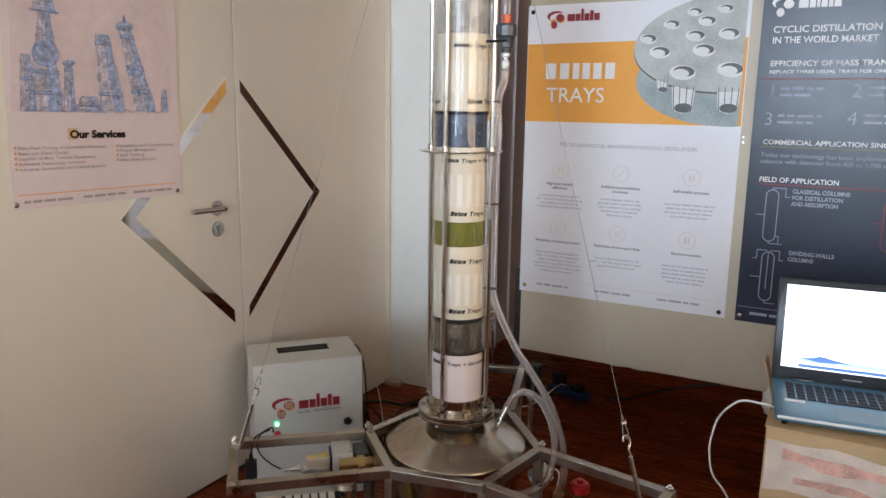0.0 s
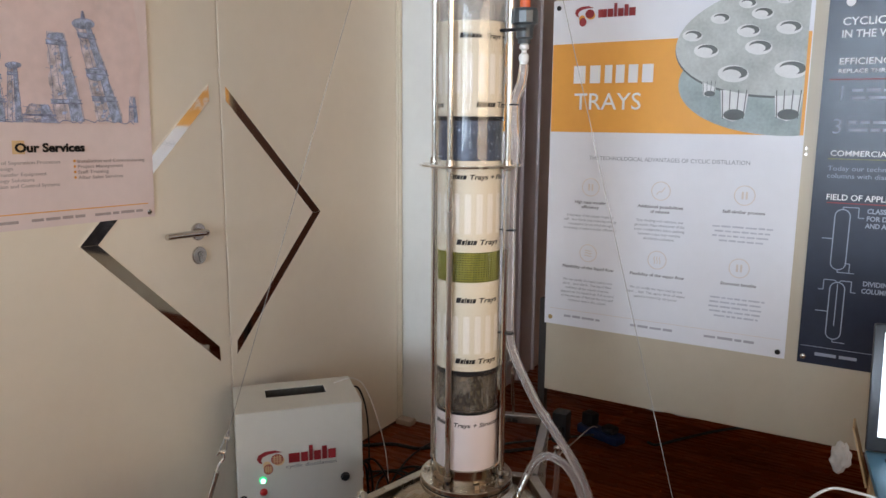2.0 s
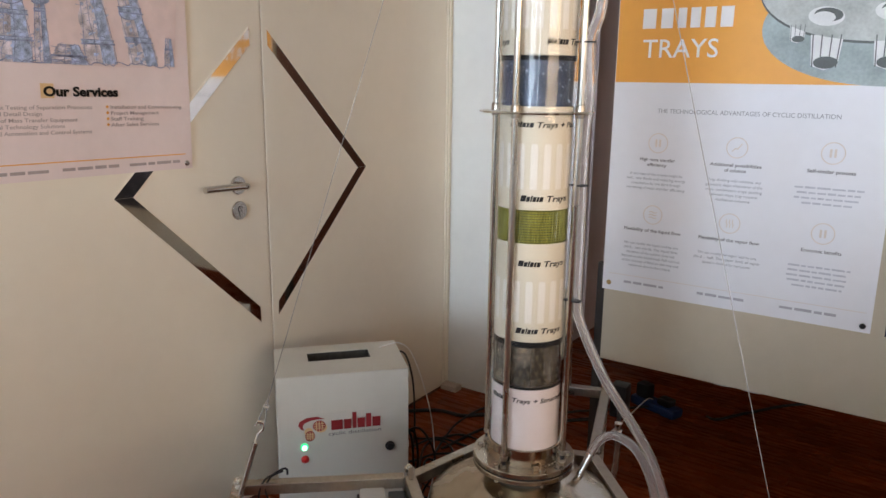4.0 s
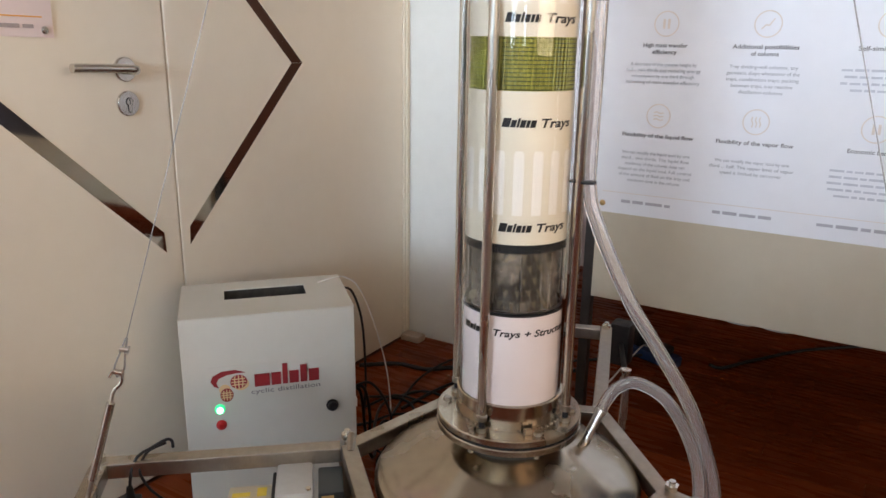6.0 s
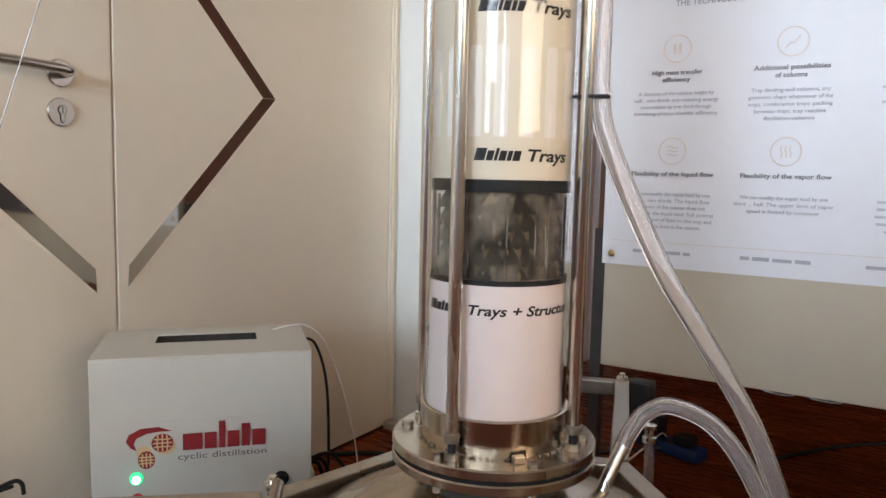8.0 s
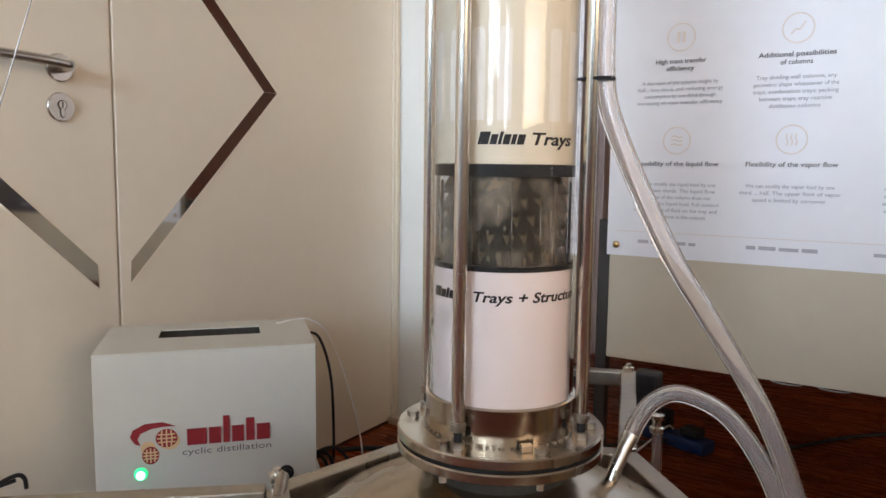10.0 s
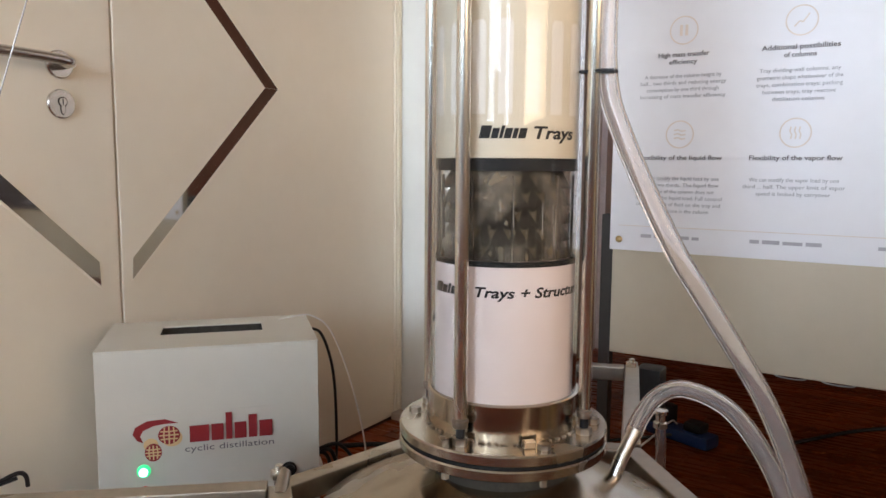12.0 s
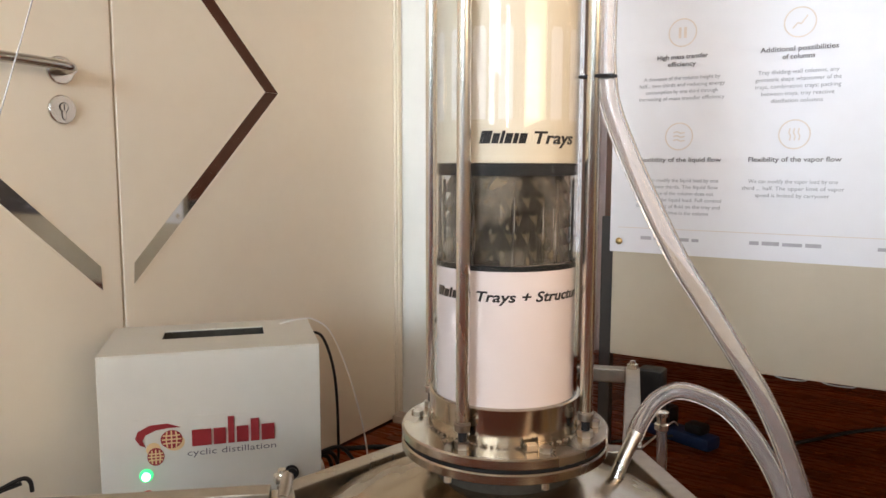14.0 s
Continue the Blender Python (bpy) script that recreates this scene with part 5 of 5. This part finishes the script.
# ---- control box ----
A = Vector((-1.866, 2.010, 0))
B = Vector((-1.613, 2.289, 0))
U = (B - A).normalized()
BOXW, BOXD, BOXT = (B - A).length, 0.238, 0.538
MB = Matrix((U, Vector((-U.y, U.x, 0)), Vector((0, 0, 1)))).transposed().to_4x4()
MB.translation = A
cabinet = empty("control_box", "white sheet-metal control box with a lit green pilot light", "control box")
for nm, a in (("base_panel", (0, BOXW, 0, BOXD, FZ, FZ + 0.01)), ("front_panel", (0, BOXW, 0, 0.004, FZ + 0.01, BOXT)), ("back_panel", (0, BOXW, BOXD - 0.004, BOXD, FZ + 0.01, BOXT)), ("side_panel", (0, 0.004, 0.004, BOXD - 0.004, FZ + 0.01, BOXT)), ("side_panel", (BOXW - 0.004, BOXW, 0.004, BOXD - 0.004, FZ + 0.01, BOXT))):
    part(nm, block(*a, 0.001, MB, None, 1), BOXWHITE, cabinet)
bm = bmesh.new()
s0, s1, q0, q1 = 0.097, 0.283, 0.110, 0.181
for a in ((0, BOXW, 0, q0, BOXT, BOXT + 0.0025), (0, BOXW, q1, BOXD, BOXT, BOXT + 0.0025), (0, s0, q0, q1, BOXT, BOXT + 0.0025), (s1, BOXW, q0, q1, BOXT, BOXT + 0.0025)):
    block(*a, 0, MB, bm)
part("top_plate", bm, BOXWHITE, cabinet, "white lid with a slot")
# dark plate and side panels put the shade inside the slot into their colour
part("fan_grille", block(s0 - 0.01, s1 + 0.01, q0 - 0.01, q1 + 0.01, BOXT - 0.045, BOXT - 0.035, 0, MB), DARKSHADE, cabinet)
for a in ((s0 - 0.004, s1 + 0.004, q0 - 0.004, q0 - 0.001), (s0 - 0.004, s1 + 0.004, q1 + 0.001, q1 + 0.004), (s0 - 0.004, s0 - 0.001, q0, q1), (s1 + 0.001, s1 + 0.004, q0, q1)):
    part("slot_liner", block(*a, BOXT - 0.034, BOXT - 0.0005, 0, MB), DARKSHADE, cabinet)
for k in range(9):
    part("terminal_row", block(s0 + 0.012 + k * 0.018, s0 + 0.026 + k * 0.018, q0 + 0.05, q0 + 0.066, BOXT - 0.035, BOXT - 0.024, 0.001, MB), BRASS, cabinet)
part("sticker", block(0.054, 0.302, -0.0006, 0.0, 0.340, 0.425, 0, MB), BOXWHITE, cabinet, "clear logo sticker")
red, gold = logo(0.243)
for b, mt, lf in ((gold, OCHRE, 0.0007), (red, REDPRINT, 0.0009)):
    b.transform(Matrix.Translation((0.057, -lf, 0.334)))
    b.transform(MB)
    part("logo", b, mt, cabinet, "dark red logo blocks")
grid = bmesh.new()
for gx, gz, gr in ((0.245, 0.215, 0.066), (0.135, 0.095, 0.054)):
    for k in (-0.45, 0.0, 0.45):
        half = math.sqrt(1 - k * k) * gr
        stroke([(gx + k * gr, gz - half), (gx + k * gr * 1.25, gz), (gx + k * gr, gz + half)], 0.010, bm=grid)
        stroke([(gx - half, gz + k * gr), (gx, gz + k * gr * 0.9), (gx + half, gz + k * gr)], 0.010, bm=grid)
grid.transform(Matrix.Diagonal((0.243, 1, 0.243, 1)))
grid.transform(Matrix.Translation((0.057, -0.0012, 0.334)))
grid.transform(MB)
part("logo_lines", grid, OCHRE, cabinet, "fine ochre lines over the logo balls")
bm = text_at("cyclic distillation", 0.141, 0.353, 0.0115, 0.153)
bm.transform(Matrix.Translation((0, -0.001, 0)))
bm.transform(MB)
part("lettering", bm, PRINTDARK, cabinet)


def button(u, z, r, mat, label, depth=0.010):
    bm = lathe([(0.0, 0.0), (r + 0.003, 0.0), (r + 0.003, 0.003), (r, 0.004), (r, depth - 0.003), (r - 0.003, depth), (0.0, depth)], segs=26)
    bm.transform(pose(u, 0, z, 90, 0, 0))
    bm.transform(MB)
    return part("button", bm, mat, cabinet, label, True)


button(0.073, 0.325, 0.0072, GREENLED, "lit green pilot light", 0.013)
# added glowing ring imitates the lamp's halo, not a separate part
button(0.073, 0.325, 0.0086, GREENHALO, "green halo of the pilot light, added as a glowing ring", 0.008)
button(0.074, 0.286, 0.0085, REDPL, "red push button")
button(0.321, 0.302, 0.011, BLACKPL, "black knob", 0.014)


# ---- cables on the floor ----
def cable(points, r, mat, label, at=(0, 0, 0)):
    ob = tagged(part("cable", tube(points, r, 8, 7), mat, smooth=True), label, "cable")
    ob.location = at
    return ob


def local(u, v, z):
    p = MB @ Vector((u, v, z))
    return (p.x, p.y, p.z)


cable([local(BOXW - 0.06, 0.17, BOXT + 0.008), local(BOXW - 0.02, 0.185, BOXT + 0.012), local(BOXW + 0.012, 0.20, BOXT + 0.006), local(BOXW + 0.05, 0.21, BOXT - 0.03), local(BOXW + 0.09, 0.21, 0.40), local(BOXW + 0.118, 0.19, 0.26), local(BOXW + 0.115, 0.15, 0.12), local(BOXW + 0.08, 0.10, FZ + 0.004)], 0.0018, WHITEPL, "thin white cable over the control box")
cable([local(BOXW - 0.002, 0.19, BOXT - 0.015), local(BOXW + 0.03, 0.20, BOXT - 0.035), local(BOXW + 0.052, 0.19, 0.42), local(BOXW + 0.055, 0.17, 0.28), local(BOXW + 0.05, 0.15, 0.14), local(BOXW + 0.12, 0.20, FZ + 0.006), local(BOXW + 0.3, 0.24, FZ + 0.006)], 0.003, BLACKPL, "black cable hanging beside the control box")
FLOORY = FZ + 0.006
CLABEL = "black cable tangled on the parquet beside the control box"
cable([(-2.10, 2.93, FLOORY), (-2.0, 3.01, FLOORY), (-1.885, 3.03, FLOORY), (-1.80, 3.10, FLOORY), (-1.62, 3.15, FLOORY), (-1.45, 3.30, FLOORY)], 0.0075, BLACKPL, "thick black cable across the parquet corner")
cable([(-1.70, 3.26, FLOORY), (-1.84, 3.169, FLOORY), (-1.86, 2.975, FLOORY + 0.008), (-1.84, 2.83, FLOORY), (-1.80, 2.70, FLOORY)], 0.004, BLACKPL, CLABEL)
cable([local(BOXW - 0.002, 0.08, 0.30), local(BOXW + 0.035, 0.09, 0.29), local(BOXW + 0.055, 0.12, 0.20), local(BOXW + 0.06, 0.15, 0.09), (-1.862, 2.73, FLOORY), (-1.835, 2.85, FLOORY), (-1.79, 2.89, FLOORY), (-1.726, 2.885, FLOORY), (-1.68, 2.86, FLOORY), (-1.60, 2.80, FLOORY)], 0.0042, BLACKPL, CLABEL)
cable([local(BOXW - 0.002, 0.10, 0.29), local(BOXW + 0.03, 0.11, 0.27), local(BOXW + 0.045, 0.13, 0.15), local(BOXW + 0.07, 0.16, 0.05), (-1.80, 2.65, FLOORY), (-1.731, 2.66, FLOORY), (-1.735, 2.73, FLOORY), (-1.79, 2.78, FLOORY + 0.008), (-1.86, 2.80, FLOORY), (-1.93, 2.76, FLOORY)], 0.0042, BLACKPL, CLABEL)
cable([(-1.90, 2.70, FLOORY), (-1.863, 2.804, FLOORY + 0.004), (-1.77, 2.82, FLOORY), (-1.692, 2.80, FLOORY + 0.006), (-1.60, 2.72, FLOORY), (-1.55, 2.60, FLOORY)], 0.004, BLACKPL, CLABEL)
cable([(-1.90, 2.55, FLOORY), (-1.83, 2.615, FLOORY + 0.003), (-1.796, 2.69, FLOORY + 0.006), (-1.733, 2.762, FLOORY), (-1.69, 2.84, FLOORY + 0.006), (-1.60, 2.95, FLOORY)], 0.004, BLACKPL, CLABEL)
cable([local(BOXW - 0.002, 0.06, 0.31), local(BOXW + 0.05, 0.07, 0.31), local(BOXW + 0.10, 0.10, 0.22), local(BOXW + 0.11, 0.13, 0.12), local(BOXW + 0.08, 0.15, FLOORY), local(BOXW + 0.2, 0.12, FLOORY), local(BOXW + 0.3, 0.2, FLOORY)], 0.0036, BLACKPL, CLABEL)
part("cable_socket", block(BOXW, BOXW + 0.012, 0.05, 0.09, 0.262, 0.285, 0.003, MB), WHITEPL, cabinet)
cable([(-1.49, 1.60, FZ + 0.01), (-1.495, 1.625, 0.20), (-1.502, 1.635, 0.40), (-1.503, 1.640, 0.475), (-1.499, 1.652, 0.508), (-1.490, 1.672, 0.518), (-1.478, 1.690, 0.527), (-1.474, 1.697, 0.523), (-1.476, 1.700, 0.510)], 0.0024, BLACKPL, "stiff black cable bent over the frame arm", at=RIG)
plugbox = empty("cable_connector", "black cable connector hanging below the frame arm", "connector", at=RIG)
part("shell", block(-0.016, 0.016, -0.012, 0.012, 0.395, 0.448, 0.004, Matrix.Translation((-1.502, 1.635, 0)) @ pose(0, 0, 0, 0, 0, 40)), BLACKPL, plugbox, smooth=True)
part("strain_relief", lathe([(0.0, 0.448), (0.007, 0.448), (0.0045, 0.466), (0.0, 0.466)], -1.502, 1.637, 14), DARKRUB, plugbox, smooth=True)
cable([(-1.478, 1.690, 0.522), (-1.494, 1.668, 0.512), (-1.493, 1.651, 0.490), (-1.486, 1.660, 0.455), (-1.468, 1.680, 0.425), (-1.440, 1.690, 0.412), (-1.425, 1.694, 0.408)], 0.0022, BLACKPL, "black cable to the pump", at=RIG)
cable([(-1.06, 3.57, 0.04), (-1.02, 3.60, FZ + 0.007), (-0.93, 3.74, FZ + 0.007), (-0.74, 3.98, FZ + 0.007), (-0.3, 4.3, FZ + 0.007), (0.3, 4.5, FZ + 0.007)], 0.006, BLACKPL, "black mains cable along the parquet")
cable([(-1.2, 3.58, FZ + 0.03), (-1.4, 3.45, FZ + 0.006), (-1.6, 3.25, FZ + 0.006), (-1.75, 3.0, FZ + 0.006), (-1.8, 2.75, FZ + 0.006)], 0.005, BLACKPL, "black mains cable along the parquet")
strip = empty("power_strip", "dark blue power strip on the parquet", "power strip")
MS = Matrix.Translation((-1.262, 3.555, FZ)) @ pose(0, 0, 0, 0, 0, -20)
part("housing", block(-0.11, 0.11, -0.035, 0.035, 0.0, 0.04, 0.012, MS), BLUEPL, strip, smooth=True)
part("black_plug", block(-0.09, -0.03, -0.026, 0.026, 0.04, 0.10, 0.01, MS), BLACKPL, strip, smooth=True)
part("black_plug", block(0.02, 0.08, -0.026, 0.026, 0.04, 0.07, 0.01, MS), BLACKPL, strip, smooth=True)

# ---- carton and laptop ----
MC = Matrix.Translation((-0.261, 1.837, 0))
carton = empty("carton", "tall brown cardboard carton with red and white parcel tape", "carton")
part("body", block(-0.006, 0.60, -0.012, 0.40, FZ, 0.765, 0.004, MC), KRAFT, carton)
part("top_flap", block(-0.008, 0.602, -0.014, 0.192, 0.765, 0.769, 0.001, MC), KRAFT, carton)
part("top_flap", block(-0.008, 0.602, 0.196, 0.402, 0.765, 0.769, 0.001, MC), KRAFT, carton)
flap = beam((-0.010, 0.34, 0.685), (-0.042, 0.34, 0.803), 0.06, 0.004, 0.001, up=(1, 0, 0))
flap.transform(MC)
part("side_flap", flap, KRAFT, carton)


def torn(x0, x1, z0, z1, seed, lean=0.0):
    r = random.Random(seed)
    n = 12
    low = [(x0 + (x1 - x0) * k / n, z0 + lean * k / n + r.uniform(-0.006, 0.006)) for k in range(n + 1)]
    high = [(x0 + (x1 - x0) * k / n, z1 + lean * k / n + r.uniform(-0.006, 0.006)) for k in range(n, -1, -1)]
    return polygon(low + high, -0.012, 0.001)


for bm, mt, lf in ((torn(-0.002, 0.50, 0.63, 0.742, 1, -0.01), TAPEWHITE, 0.0005), (torn(0.03, 0.50, 0.697, 0.722, 2, -0.012), TAPERED, 0.002), (torn(0.055, 0.50, 0.655, 0.672, 3, -0.02), TAPERED, 0.002)):
    bm.transform(Matrix.Translation((0, -lf, 0)))
    bm.transform(MC)
    part("parcel_tape", bm, mt, carton, "crinkled parcel tape" if mt is TAPEWHITE else "red printed tape")
wrapb = bmesh.new()
bmesh.ops.create_icosphere(wrapb, subdivisions=3, radius=1.0)
for v in wrapb.verts:
    n = noise.noise(v.co * 2.3) * 0.35 + noise.noise(v.co * 6.0) * 0.15
    v.co = Vector((v.co.x * 0.028, v.co.y * 0.012, v.co.z * 0.050)) * (1 + n)
wrapb.transform(Matrix.Translation((-0.330, PY - 0.012, 0.372)))
plastic = empty("plastic_wrap", "crumpled white plastic wrap hanging from the display board edge", "plastic wrap")
part("sheet", wrapb, WHITEPL, plastic)
laptop = empty("laptop", "open laptop with a lit screen standing on the carton", "laptop")
ML = Matrix.Translation((-0.252, 1.832, 0.773)) @ pose(0, 0, 0, 0, 0, 7)
LW, LD = 0.36, 0.240
base = part("base", block(0, LW, 0, LD, 0.008, 0.022, 0.004, ML), LAPBLUE, laptop, "silver-blue laptop base", True)
for fx2, fy2 in ((0.02, 0.02), (LW - 0.02, 0.02), (0.02, LD - 0.02), (LW - 0.02, LD - 0.02)):
    bm = rod((fx2, fy2, -0.004), (fx2, fy2, 0.008), 0.006, 10)
    bm.transform(ML)
    part("rubber_foot", bm, DARKRUB, base)
part("front_edge", block(0.004, LW - 0.004, -0.0012, 0.0, 0.014, 0.020, 0.0004, ML), WHITEPL, base)
part("keyboard_well", block(0.025, LW - 0.025, 0.103, 0.213, 0.0222, 0.0226, 0, ML), LAPBLUE, base)
for rr in range(5):
    for cc in range(15):
        if rr == 0 and 4 <= cc <= 8:
            if cc > 4:
                continue
            x0, x1 = 0.028 + 4 * 0.0204, 0.028 + 9 * 0.0204 - 0.003
        else:
            x0 = 0.028 + cc * 0.0204
            x1 = x0 + 0.0166
        part("key", block(x0, x1, 0.106 + rr * 0.0206, 0.1226 + rr * 0.0206, 0.0226, 0.0240, 0, ML), LAPKEY, base)
part("touchpad", block(0.12, 0.22, 0.012, 0.082, 0.0221, 0.0226, 0, ML), material("grey_touchpad", (0.085, 0.21, 0.29), 0.4), base)
part("palm_sticker", block(0.022, 0.062, 0.084, 0.098, 0.0221, 0.0226, 0, ML), PRINTWHITE, base)
MLID = ML @ Matrix.Translation((0, LD - 0.004, 0.022)) @ pose(0, 0, 0, -12, 0, 0)
lid = part("lid", block(0, LW, 0.0, 0.009, 0.0, 0.238, 0.004, MLID), LAPDARK, laptop, "black laptop lid and bezel", True)
part("screen", block(0.018, LW - 0.018, -0.0008, 0.0, 0.028, 0.222, 0, MLID), SCREEN, lid, "bright white screen")
for a, mt in (((0.055, LW - 0.02, -0.0014, -0.0009, 0.031, 0.038), SCREENBLUE), ((0.055, LW - 0.02, -0.0014, -0.0009, 0.042, 0.052), SCREENPALE), ((0.035, 0.045, -0.0014, -0.0009, 0.125, 0.128), SCREENPALE)):
    part("screen_graph", block(*a, 0, MLID), mt, lid)
bm = polygon([(0.055, 0.052), (0.085, 0.055), (0.10, 0.061), (0.13, 0.055), (0.17, 0.050), (0.10, 0.046)], -0.0010, 0.0006)
bm.transform(MLID)
part("screen_graph", bm, SCREENBLUE, lid)
part("bezel_mark", block(0.15, 0.19, -0.0008, 0.0, 0.012, 0.015, 0, MLID), PRINTGREY, lid)
for u in (0.05, LW - 0.09):
    bm = rod((u, LD - 0.003, 0.022), (u + 0.04, LD - 0.003, 0.022), 0.006, 12)
    bm.transform(ML)
    part("hinge", bm, LAPDARK, base)
cable([(-0.258, 1.885, 0.788), (-0.285, 1.882, 0.792), (-0.328, 1.88, 0.789), (-0.365, 1.88, 0.748), (-0.379, 1.88, 0.697), (-0.381, 1.88, 0.656), (-0.370, 1.88, 0.604), (-0.334, 1.88, 0.555), (-0.305, 1.87, 0.46), (-0.300, 1.85, 0.30), (-0.310, 1.82, FZ + 0.004), (-0.2, 1.6, FZ + 0.003)], 0.0024, WHITEPL, "white cable hanging from the laptop")

# ---- parquet strips ----
def strip_mesh(n, w):
    bm = block(0, n, 0, w, 0, 0.006, 0.0)
    me = bpy.data.meshes.new("plank")
    bm.to_mesh(me)
    bm.free()
    me.materials.append(WOOD)
    return me


PW, PL = 0.075, 0.62
plank = strip_mesh(PL - 0.0007, PW - 0.0005)
rest = bmesh.new()
count = 0
y = -0.75
row = -22
while y < NORTH:
    x = -2.12 - (0.41 * row % 1.0) * PL
    while x < 1.36:
        near = 1.5 < y < 4.6 and -2.8 < x < 0.1
        a = max(x, -2.12)
        if near and a == x and count < 300:
            ob = new("plank", plank)
            ob.location = (x, y, FZ - 0.006)
            ob.parent = floor
            count += 1
        elif x + PL - a > 0.02:
            block(a, min(x + PL - 0.0007, 1.395) if y < 2.4 else x + PL - 0.0007, y, y + PW - 0.0005, FZ - 0.006, FZ, bm=rest)
        x += PL
    y += PW
    row += 1
tagged(part("planks", rest, WOOD, floor), kind="stuff")
